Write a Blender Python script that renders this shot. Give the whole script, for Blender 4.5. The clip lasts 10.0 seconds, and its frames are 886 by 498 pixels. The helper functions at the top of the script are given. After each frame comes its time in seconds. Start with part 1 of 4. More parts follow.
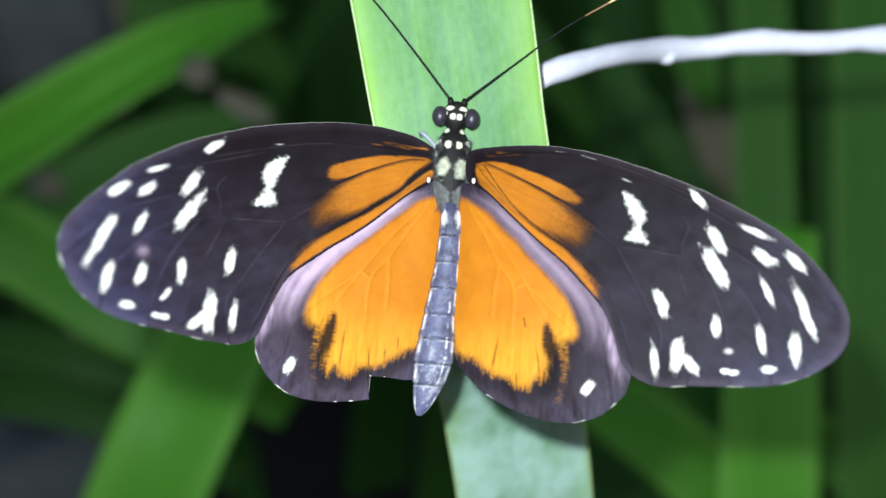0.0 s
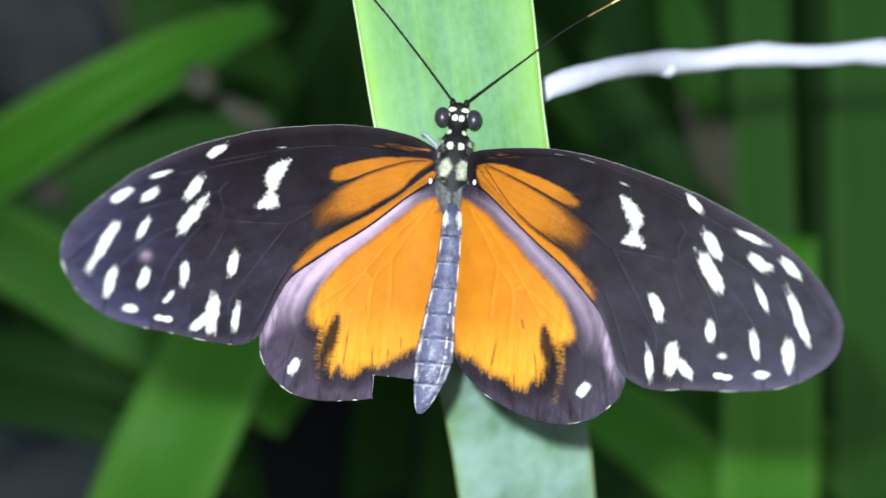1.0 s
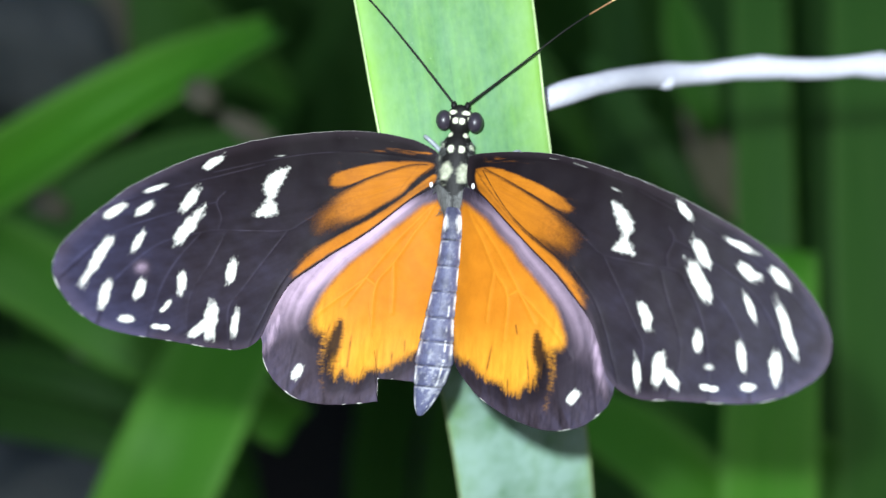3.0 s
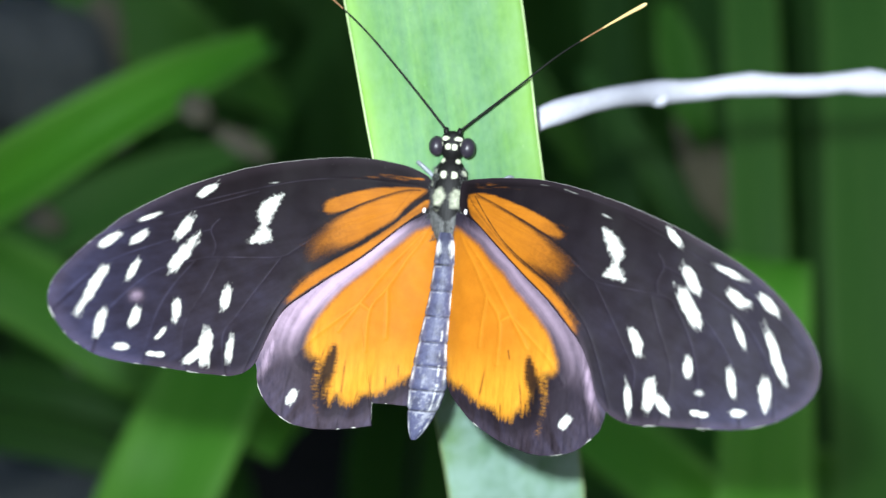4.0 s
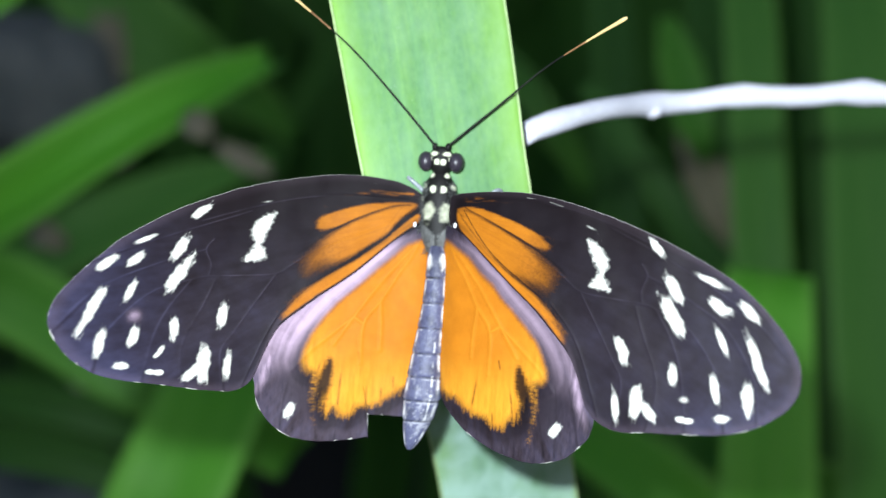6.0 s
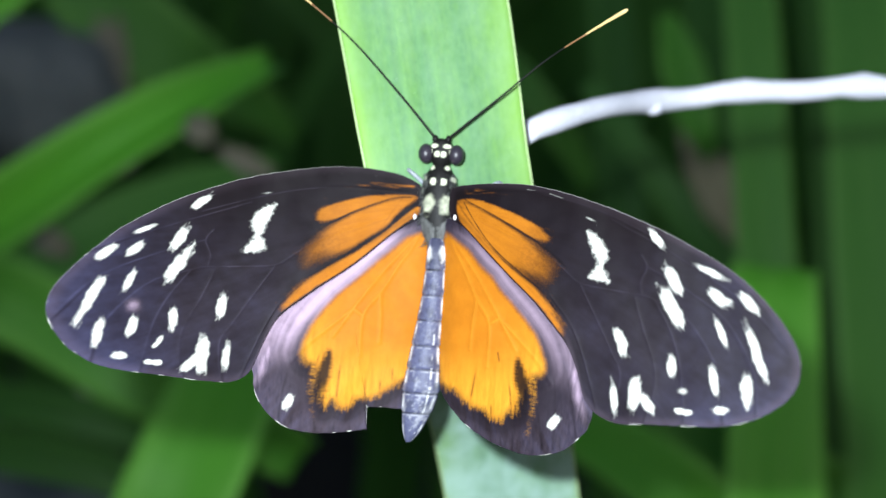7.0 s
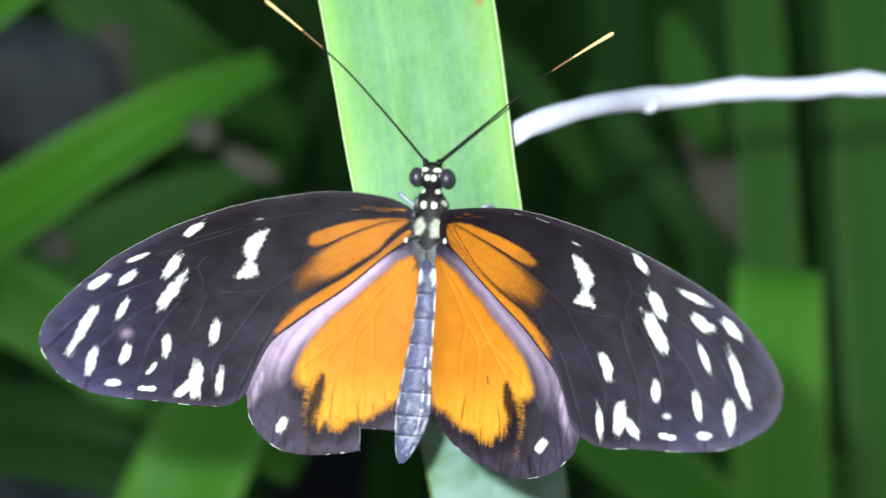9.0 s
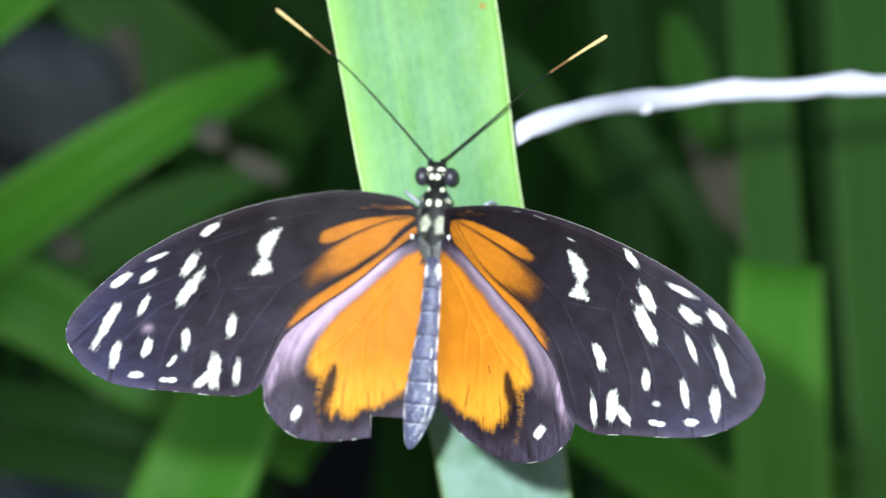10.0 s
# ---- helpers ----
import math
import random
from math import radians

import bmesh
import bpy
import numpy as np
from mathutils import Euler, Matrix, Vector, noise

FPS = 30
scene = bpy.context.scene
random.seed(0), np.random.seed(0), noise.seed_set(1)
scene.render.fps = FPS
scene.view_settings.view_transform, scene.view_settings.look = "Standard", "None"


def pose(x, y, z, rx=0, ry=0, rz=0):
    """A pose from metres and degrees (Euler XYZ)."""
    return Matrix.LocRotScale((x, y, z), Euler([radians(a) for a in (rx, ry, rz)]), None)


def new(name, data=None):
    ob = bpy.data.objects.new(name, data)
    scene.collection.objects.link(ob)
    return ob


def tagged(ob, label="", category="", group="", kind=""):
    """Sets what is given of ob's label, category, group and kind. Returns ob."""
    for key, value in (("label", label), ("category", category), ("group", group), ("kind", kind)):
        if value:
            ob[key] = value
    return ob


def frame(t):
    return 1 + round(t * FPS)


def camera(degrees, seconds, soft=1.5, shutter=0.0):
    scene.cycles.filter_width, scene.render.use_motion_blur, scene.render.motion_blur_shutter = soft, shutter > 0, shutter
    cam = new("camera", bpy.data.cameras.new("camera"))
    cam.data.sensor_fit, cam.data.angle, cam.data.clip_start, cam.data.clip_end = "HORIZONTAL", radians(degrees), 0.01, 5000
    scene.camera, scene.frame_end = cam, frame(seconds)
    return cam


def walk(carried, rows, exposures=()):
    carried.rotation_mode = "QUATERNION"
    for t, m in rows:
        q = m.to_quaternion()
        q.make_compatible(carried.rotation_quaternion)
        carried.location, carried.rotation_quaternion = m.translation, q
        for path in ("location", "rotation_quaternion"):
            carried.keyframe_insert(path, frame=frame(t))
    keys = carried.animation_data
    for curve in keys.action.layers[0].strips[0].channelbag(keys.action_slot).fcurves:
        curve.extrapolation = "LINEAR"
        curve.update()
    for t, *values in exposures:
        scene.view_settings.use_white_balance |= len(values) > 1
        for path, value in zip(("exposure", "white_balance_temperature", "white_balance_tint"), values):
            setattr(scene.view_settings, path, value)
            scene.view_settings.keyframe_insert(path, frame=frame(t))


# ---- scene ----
EYE = 0.55
cam = camera(44.0, 10.0)
cam.data.dof.use_dof = True
cam.data.dof.focus_distance = 0.115
cam.data.dof.aperture_fstop = 14.5

# seconds, place, turn; heights are counted from one metre
CAMERA_ROWS = [
    (0, 0, -0, 1, 75, -0, -0),
    (0.5, 0.00025, -0.00065, 1.00052, 75.164, -0.022, 0.086),
    (1, -0.00057, -0.00201, 1.00083, 75.391, -0.026, 0.003),
    (1.5, -0.00095, -0.00146, 1.00051, 75.753, -0.054, 0.007),
    (2, 0.00073, -0.00102, 0.99996, 76.252, -0.353, -0.211),
    (2.5, -0.00013, -0.00124, 0.99984, 76.169, -0.092, -0.185),
    (2.7, -0.00014, -0.0014, 1.00007, 76.106, -0.149, 0.107),
    (3.8, -0.00025, -0.00228, 1.00136, 76.522, -0.069, -0.181),
    (4, -0.00027, -0.00244, 1.00159, 76.682, 0.069, -0.254),
    (4.5, -0.00076, -0.00339, 1.00134, 76.866, 0.357, -0.177),
    (5, -0.00025, -0.00353, 1.00119, 77.246, 0.793, -0.281),
    (5.5, 0.00124, -0.00274, 1.00102, 77.589, 0.723, -0.247),
    (5.7, 0.00126, -0.0028, 1.00103, 77.542, 0.367, -0.002),
    (6.8, 0.00133, -0.00314, 1.00108, 77.554, 0.828, -0.018),
    (7, 0.00135, -0.0032, 1.00109, 77.554, 1.309, 0.011),
    (7.5, 0.00141, -0.00318, 1.00056, 77.762, 1.249, 0.191),
    (8, 0.00307, -0.00331, 1.00211, 77.786, 1.49, 0.263),
    (8.5, 0.00291, -0.003, 1.00169, 77.834, 1.466, 0.306),
    (9, 0.00322, -0.00246, 1.00034, 77.734, 1.489, 0.406),
    (9.5, 0.00253, -0.0054, 1.00133, 77.492, 2.085, 0.283),
    (10, 0.00363, -0.00829, 1.00133, 77.717, 1.994, 0.645),
]


EXPOSURES = [(0.0, -0.06), (2.5, 0.0), (5.5, 0.08), (8.0, 0.12), (10.0, 0.18)]


def lowered(row):
    t, x, y, z, rx, ry, rz = row
    return t, pose(x, y, z - 1.0 + EYE, rx, ry, rz)


walk(cam, [lowered(r) for r in CAMERA_ROWS], exposures=EXPOSURES)


# ---- light: a dim planted house, and the small torch just above the lens ----
world = bpy.data.worlds.new("sky")
scene.world = world
world.use_nodes = True
wn = world.node_tree.nodes
sky = wn.new("ShaderNodeTexSky")
sky.sky_type = "NISHITA"
sky.sun_disc = False
sky.sun_elevation = radians(35)
sky.sun_rotation = radians(160)
world.node_tree.links.new(sky.outputs["Color"], wn["Background"].inputs["Color"])
wn["Background"].inputs["Strength"].default_value = 0.056

torch = new("torch", bpy.data.lights.new("torch", "POINT"))
torch.data.energy = 1.63
torch.data.color = (0.835, 0.93, 1.0)
torch.data.shadow_soft_size = 0.0022
torch.location = (-0.0078, -0.002, EYE + 0.0113)


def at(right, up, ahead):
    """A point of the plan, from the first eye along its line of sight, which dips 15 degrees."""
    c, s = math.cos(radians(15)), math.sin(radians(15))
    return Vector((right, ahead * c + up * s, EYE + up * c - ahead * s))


# ---- materials ----
def node_mat(name):
    m = bpy.data.materials.new(name)
    m.use_nodes = True
    nt = m.node_tree
    return m, nt, nt.nodes["Principled BSDF"]


def link(nt, a, b):
    nt.links.new(a, b)


def noise_node(nt, vec, scale, detail=4.0, rough=0.6, distortion=0.0):
    n = nt.nodes.new("ShaderNodeTexNoise")
    n.inputs["Scale"].default_value = scale
    n.inputs["Detail"].default_value = detail
    n.inputs["Roughness"].default_value = rough
    n.inputs["Distortion"].default_value = distortion
    if vec is not None:
        link(nt, vec, n.inputs["Vector"])
    return n.outputs["Fac"]


def ramp(nt, fac, stops):
    r = nt.nodes.new("ShaderNodeValToRGB")
    e = r.color_ramp.elements
    while len(e) < len(stops):
        e.new(0.5)
    for el, (p, c) in zip(e, stops):
        el.position = p
        el.color = (*c, 1) if len(c) == 3 else c
    link(nt, fac, r.inputs["Fac"])
    return r.outputs["Color"]


def mix(nt, fac, a, b, mode="MIX"):
    n = nt.nodes.new("ShaderNodeMix")
    n.data_type = "RGBA"
    n.blend_type = mode
    for sock, v in ((n.inputs[0], fac), (n.inputs[6], a), (n.inputs[7], b)):
        if isinstance(v, (int, float)):
            sock.default_value = v
        elif isinstance(v, tuple):
            sock.default_value = (*v, 1)
        else:
            link(nt, v, sock)
    return n.outputs[2]


def maths(nt, op, a, b=0.0):
    n = nt.nodes.new("ShaderNodeMath")
    n.operation = op
    n.use_clamp = op not in ("MULTIPLY_ADD",)
    for sock, v in ((n.inputs[0], a), (n.inputs[1], b)):
        if isinstance(v, (int, float)):
            sock.default_value = v
        else:
            link(nt, v, sock)
    return n.outputs[0]


def bump(nt, bsdf, height, strength, distance):
    b = nt.nodes.new("ShaderNodeBump")
    b.inputs["Strength"].default_value = strength
    b.inputs["Distance"].default_value = distance
    link(nt, height, b.inputs["Height"])
    link(nt, b.outputs["Normal"], bsdf.inputs["Normal"])


def coords(nt, which="Object", scale=(1, 1, 1)):
    tc = nt.nodes.new("ShaderNodeTexCoord")
    mp = nt.nodes.new("ShaderNodeMapping")
    mp.inputs["Scale"].default_value = scale
    link(nt, tc.outputs[which], mp.inputs["Vector"])
    return mp.outputs["Vector"]


def wing_material():
    """Scales by pigment: the masks white, orange, rose and dark are stored on the wing's points."""
    m, nt, b = node_mat("wing_scales")
    at_ = nt.nodes.new("ShaderNodeAttribute")
    at_.attribute_name = "pigment"
    sep = nt.nodes.new("ShaderNodeSeparateColor")
    link(nt, at_.outputs["Color"], sep.inputs["Color"])
    grain = noise_node(nt, coords(nt), 13000, 3, 0.75)
    mottle = noise_node(nt, coords(nt), 420, 5, 0.65)
    dark = mix(nt, mottle, (0.0034, 0.0023, 0.0031), (0.0115, 0.0080, 0.0104))
    # the wings' bluish sheen and pale veins, mixed into the dark colour
    painted_sheen = nt.nodes.new("ShaderNodeAttribute")
    painted_sheen.attribute_name = "dust_sheen"
    cool = nt.nodes.new("ShaderNodeAttribute")
    cool.attribute_name = "cool"
    sheen_tone = mix(nt, cool.outputs["Fac"], (0.065, 0.053, 0.071), (0.062, 0.061, 0.122))
    dark = mix(nt, painted_sheen.outputs["Fac"], dark, sheen_tone)
    rose = mix(nt, mottle, (0.38, 0.275, 0.365), (0.56, 0.415, 0.535))
    orange = mix(nt, mottle, (0.36, 0.112, 0.006), (0.60, 0.208, 0.014))
    tan = nt.nodes.new("ShaderNodeAttribute")
    tan.attribute_name = "tan"
    orange = mix(nt, tan.outputs["Fac"], orange, (0.30, 0.098, 0.010))
    gold = nt.nodes.new("ShaderNodeAttribute")
    gold.attribute_name = "gold"
    orange = mix(nt, gold.outputs["Fac"], orange, (0.82, 0.38, 0.035))
    white = mix(nt, mottle, (0.78, 0.78, 0.66), (0.92, 0.92, 0.88))
    along = noise_node(nt, coords(nt, scale=(9800, 3600, 6000)), 1.0, 4, 0.75)
    across = noise_node(nt, coords(nt, scale=(3400, 9000, 6000)), 1.0, 4, 0.75)

    def broken(mask, noise_fac, spread, low, high):
        """The rim of a patch breaks into rows of single scales."""
        add = nt.nodes.new("ShaderNodeMath")
        add.operation = "MULTIPLY_ADD"
        link(nt, noise_fac, add.inputs[0])
        add.inputs[1].default_value = spread
        link(nt, mask, add.inputs[2])
        n = nt.nodes.new("ShaderNodeMapRange")
        n.interpolation_type = "SMOOTHSTEP"
        link(nt, add.outputs[0], n.inputs["Value"])
        n.inputs["From Min"].default_value = low + 0.5 * spread
        n.inputs["From Max"].default_value = high + 0.5 * spread
        return n.outputs["Result"]

    c = mix(nt, sep.outputs["Blue"], dark, rose)
    c = mix(nt, broken(sep.outputs["Green"], mix(nt, 0.5, along, across), 0.70, 0.16, 0.88), c, orange)
    c = mix(nt, at_.outputs["Alpha"], c, (0.007, 0.0045, 0.0055))
    c = mix(nt, broken(sep.outputs["Red"], mix(nt, 0.35, along, grain), 0.40, 0.28, 0.78), c, white)
    shade = ramp(nt, grain, [(0.2, (0.74, 0.74, 0.74)), (0.75, (1, 1, 1))])
    c = mix(nt, 1.0, c, shade, "MULTIPLY")
    link(nt, c, b.inputs["Base Color"])
    b.inputs["Roughness"].default_value = 0.55
    b.inputs["Specular IOR Level"].default_value = 0.08
    b.inputs["Sheen Weight"].default_value = 0.0
    b.inputs["Sheen Roughness"].default_value = 0.4
    b.inputs["Sheen Tint"].default_value = (0.75, 0.75, 1.0, 1)
    bump(nt, b, grain, 0.35, 0.00004)
    return m


def body_material(name, ground_a, ground_b, spot_a, spot_b, rough, spec):
    m, nt, b = node_mat(name)
    a = nt.nodes.new("ShaderNodeAttribute")
    a.attribute_name = "pigment"
    sep = nt.nodes.new("ShaderNodeSeparateColor")
    link(nt, a.outputs["Color"], sep.inputs["Color"])
    n = noise_node(nt, coords(nt), 2600, 4, 0.7)
    hair = noise_node(nt, coords(nt, scale=(5200, 900, 5200)), 1.0, 3, 0.7)
    base = mix(nt, n, ground_a, ground_b)
    spot = mix(nt, hair, spot_a, spot_b)
    c = mix(nt, maths(nt, "MULTIPLY", sep.outputs["Green"], hair), base, (0.22, 0.225, 0.22))
    c = mix(nt, maths(nt, "MULTIPLY", sep.outputs["Red"], maths(nt, "ADD", n, 0.45)), c, spot)
    c = mix(nt, sep.outputs["Blue"], c, (0.006, 0.006, 0.007))
    link(nt, c, b.inputs["Base Color"])
    b.inputs["Roughness"].default_value = rough
    b.inputs["Specular IOR Level"].default_value = spec
    bump(nt, b, hair, 0.5, 0.00008)
    return m


def plain(name, a, b_, scale, rough=0.5, bump_d=0.0, spec=0.5, vary=0.3):
    m, nt, b = node_mat(name)
    v = coords(nt)
    n = noise_node(nt, v, scale, 5, 0.65)
    fine = noise_node(nt, v, scale * 7, 4, 0.6)
    c = mix(nt, n, a, b_)
    c = mix(nt, 1.0, c, ramp(nt, fine, [(0.25, (1 - vary,) * 3), (0.7, (1 + vary / 3,) * 3)]), "MULTIPLY")
    link(nt, c, b.inputs["Base Color"])
    b.inputs["Roughness"].default_value = rough
    b.inputs["Specular IOR Level"].default_value = spec
    if bump_d:
        bump(nt, b, fine, 0.6, bump_d)
    return m


def strap_material(name, low, high, edge, rough=0.42, ribs=1700, leaf_sheen=0.0):
    """A strap leaf: fine ribs along its length, paler rims, blotches and dust."""
    m, nt, b = node_mat(name)
    uv = coords(nt, "UV")
    sx = nt.nodes.new("ShaderNodeSeparateXYZ")
    link(nt, uv, sx.inputs[0])
    rib = noise_node(nt, coords(nt, "UV", (ribs, 14, 1)), 1.0, 3, 0.6)
    wide = noise_node(nt, coords(nt, "UV", (260, 22, 1)), 1.0, 4, 0.6)
    blot = noise_node(nt, coords(nt, "UV", (210, 16, 1)), 1.0, 5, 0.6)
    dust_sheen = noise_node(nt, coords(nt), 1300, 3, 0.7)
    c = mix(nt, wide, low, high)
    c = mix(nt, maths(nt, "MULTIPLY", ramp(nt, blot, [(0.42, (0, 0, 0)), (0.68, (1, 1, 1))]), 0.34), c, edge)
    c = mix(nt, 1.0, c, ramp(nt, rib, [(0.28, (0.86, 0.86, 0.84)), (0.72, (1.07, 1.07, 1.07))]), "MULTIPLY")
    speckle = noise_node(nt, coords(nt, "UV", (1600, 700, 1)), 1.0, 4, 0.7)
    c = mix(nt, 1.0, c, ramp(nt, speckle, [(0.3, (0.70, 0.80, 0.82)), (0.7, (1.14, 1.08, 1.02))]), "MULTIPLY")
    rim = nt.nodes.new("ShaderNodeAttribute")
    rim.attribute_name = "rim"
    c = mix(nt, maths(nt, "MULTIPLY", rim.outputs["Fac"], 0.85), c, edge)
    if leaf_sheen:
        # a bluish sheen painted in below the butterfly, thin elsewhere, and specks of dust
        so = nt.nodes.new("ShaderNodeSeparateXYZ")
        link(nt, coords(nt), so.inputs[0])
        low_end = nt.nodes.new("ShaderNodeMapRange")
        link(nt, so.outputs["Y"], low_end.inputs["Value"])
        low_end.inputs["From Min"].default_value = 0.004
        low_end.inputs["From Max"].default_value = -0.022
        patch = noise_node(nt, coords(nt, scale=(1, 0.6, 1)), 190, 5, 0.65)
        sheen_mask = maths(nt, "MULTIPLY", maths(nt, "ADD", maths(nt, "MULTIPLY", low_end.outputs["Result"], 0.74), 0.20), ramp(nt, patch, [(0.30, (0.25, 0.25, 0.25)), (0.62, (1, 1, 1))]))
        c = mix(nt, maths(nt, "MULTIPLY", sheen_mask, leaf_sheen * 1.5), c, (0.37, 0.55, 0.48))
        c = mix(nt, ramp(nt, dust_sheen, [(0.69, (0, 0, 0)), (0.80, (0.40, 0.40, 0.40))]), c, (0.50, 0.62, 0.48))
        # one small rusty fleck beside the margin
        away = nt.nodes.new("ShaderNodeVectorMath")
        away.operation = "DISTANCE"
        link(nt, coords(nt), away.inputs[0])
        away.inputs[1].default_value = (0.00405, 0.0279, -0.0006)
        fleck = nt.nodes.new("ShaderNodeMapRange")
        link(nt, away.outputs["Value"], fleck.inputs["Value"])
        fleck.inputs["From Min"].default_value = 0.00055
        fleck.inputs["From Max"].default_value = 0.00015
        c = mix(nt, maths(nt, "MULTIPLY", fleck.outputs["Result"], 0.8), c, (0.30, 0.13, 0.02))
    link(nt, c, b.inputs["Base Color"])
    b.inputs["Roughness"].default_value = rough
    b.inputs["Specular IOR Level"].default_value = 0.25
    bump(nt, b, rib, 0.25, 0.00004)
    return m


WING = wing_material()
FUR = body_material("black_fur", (0.003, 0.003, 0.003), (0.012, 0.0115, 0.011), (0.62, 0.66, 0.42), (0.88, 0.90, 0.72), 0.5, 0.15)
SLATE = body_material("slate_scales", (0.034, 0.037, 0.074), (0.130, 0.138, 0.240), (0.70, 0.72, 0.74), (0.95, 0.95, 0.95), 0.50, 0.35)
EYE_MAT = plain("eye_facets", (0.012, 0.010, 0.016), (0.045, 0.037, 0.052), 1500, 0.36, 0.00002, 0.5)
HORN = plain("antenna_black", (0.003, 0.004, 0.003), (0.008, 0.009, 0.007), 800, 0.6, 0.0, 0.2)
JOINT = plain("white_tuft", (0.6, 0.6, 0.6), (0.85, 0.85, 0.85), 2000, 0.6)
HAIR = plain("grey_hair", (0.025, 0.027, 0.027), (0.20, 0.21, 0.20), 700, 0.5)
GOLD = plain("antenna_gold", (0.62, 0.40, 0.13), (0.88, 0.68, 0.32), 900, 0.5)
TAWNY = plain("antenna_brown", (0.10, 0.05, 0.02), (0.42, 0.22, 0.09), 1500, 0.5)
LEG = plain("leg_pale", (0.10, 0.11, 0.13), (0.45, 0.50, 0.55), 1200, 0.35)
LEAF = strap_material("perch_leaf", (0.057, 0.174, 0.042), (0.096, 0.245, 0.070), (0.190, 0.385, 0.018), 0.62, 1300, 0.6)
RIM = plain("leaf_margin", (0.30, 0.46, 0.16), (0.46, 0.60, 0.30), 400, 0.4)
# one strap green in four tones; light and shade are painted in by tone
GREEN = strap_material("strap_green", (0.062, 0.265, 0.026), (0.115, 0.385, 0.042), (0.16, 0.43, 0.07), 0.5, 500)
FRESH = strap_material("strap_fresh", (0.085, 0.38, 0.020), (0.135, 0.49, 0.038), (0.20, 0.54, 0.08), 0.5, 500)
HALF_SHADE = strap_material("strap_half_shade", (0.050, 0.195, 0.027), (0.088, 0.28, 0.044), (0.12, 0.31, 0.06), 0.55, 450)
DEEP_SHADE = strap_material("strap_deep_shade", (0.03, 0.12, 0.018), (0.05, 0.17, 0.026), (0.07, 0.20, 0.04), 0.55, 400)
TWIG = plain("bleached_twig", (0.70, 0.71, 0.81), (0.87, 0.88, 0.97), 260, 0.6, 0.0002, 0.3, 0.16)
DEAD = plain("dead_leaf", (0.14, 0.14, 0.09), (0.27, 0.26, 0.19), 60, 0.8, 0.0006)
TAN = plain("tan_leaf", (0.24, 0.23, 0.13), (0.44, 0.41, 0.27), 50, 0.8, 0.0006)
PALE = plain("dry_pale", (0.30, 0.30, 0.25), (0.52, 0.51, 0.44), 90, 0.7, 0.0005)
STONE = plain("blue_grey_stone", (0.060, 0.082, 0.085), (0.21, 0.23, 0.225), 32, 0.8, 0.003)
SOIL = plain("dark_soil", (0.012, 0.010, 0.009), (0.045, 0.038, 0.034), 14, 0.9, 0.004)


# ---- builders ----
def part(name, bm, material, parent, label=""):
    me = bpy.data.meshes.new(name)
    bm.normal_update()
    bm.to_mesh(me)
    bm.free()
    return hang(name, me, material, parent, label)


def hang(name, me, material, parent, label=""):
    me.materials.append(material)
    for p in me.polygons:
        p.use_smooth = True
    ob = new(name, me)
    if parent is not None:
        ob.parent = parent
    if label:
        tagged(ob, label)
    return ob


def spline(points, n, closed=False):
    """Catmull-Rom through the points, n samples a piece."""
    p = np.array(points, float)
    k = len(p)
    out = []
    for i in range(k if closed else k - 1):
        g = (lambda j: p[j % k]) if closed else (lambda j: p[min(max(j, 0), k - 1)])
        a, b, c, d = g(i - 1), g(i), g(i + 1), g(i + 2)
        t = np.linspace(0, 1, n, endpoint=False)[:, None]
        out.append(0.5 * (2 * b + (c - a) * t + (2 * a - 5 * b + 4 * c - d) * t ** 2 + (3 * b - a - 3 * c + d) * t ** 3))
    if not closed:
        out.append(p[-1:])
    return np.concatenate(out)


def resample(line, n, closed=False):
    q = np.vstack([line, line[:1]]) if closed else line
    d = np.r_[0, np.cumsum(np.linalg.norm(np.diff(q, axis=0), axis=1))]
    s = np.linspace(0, d[-1], n, endpoint=not closed)
    return np.stack([np.interp(s, d, q[:, i]) for i in range(q.shape[1])], 1)


def hash2(i, j, seed):
    v = np.sin(i * 127.1 + j * 311.7 + seed * 74.7) * 43758.5453
    return v - np.floor(v)


def grain(x, y, scale, seed=0):
    """Smooth value noise from 0 to 1."""
    x, y = x * scale, y * scale
    i, j = np.floor(x), np.floor(y)
    u, v = x - i, y - j
    u, v = u * u * (3 - 2 * u), v * v * (3 - 2 * v)
    a = hash2(i, j, seed) * (1 - u) + hash2(i + 1, j, seed) * u
    b = hash2(i, j + 1, seed) * (1 - u) + hash2(i + 1, j + 1, seed) * u
    return a * (1 - v) + b * v


def rough_noise(x, y, scale, seed=0):
    return (grain(x, y, scale, seed) * 0.5 + grain(x, y, scale * 2.1, seed + 3) * 0.3 + grain(x, y, scale * 4.3, seed + 7) * 0.2) - 0.5


def line_distance(x, y, pts):
    """Distance to a polyline, and how far along it (0 to 1)."""
    p = np.array(pts, float)
    best, along = np.full(x.shape, 1e9), np.zeros(x.shape)
    for i in range(len(p) - 1):
        a, d = p[i], p[i + 1] - p[i]
        t = np.clip(((x - a[0]) * d[0] + (y - a[1]) * d[1]) / max(d @ d, 1e-9), 0, 1)
        e = np.hypot(x - a[0] - t * d[0], y - a[1] - t * d[1])
        along = np.where(e < best, (i + t) / (len(p) - 1), along)
        best = np.minimum(best, e)
    return best, along


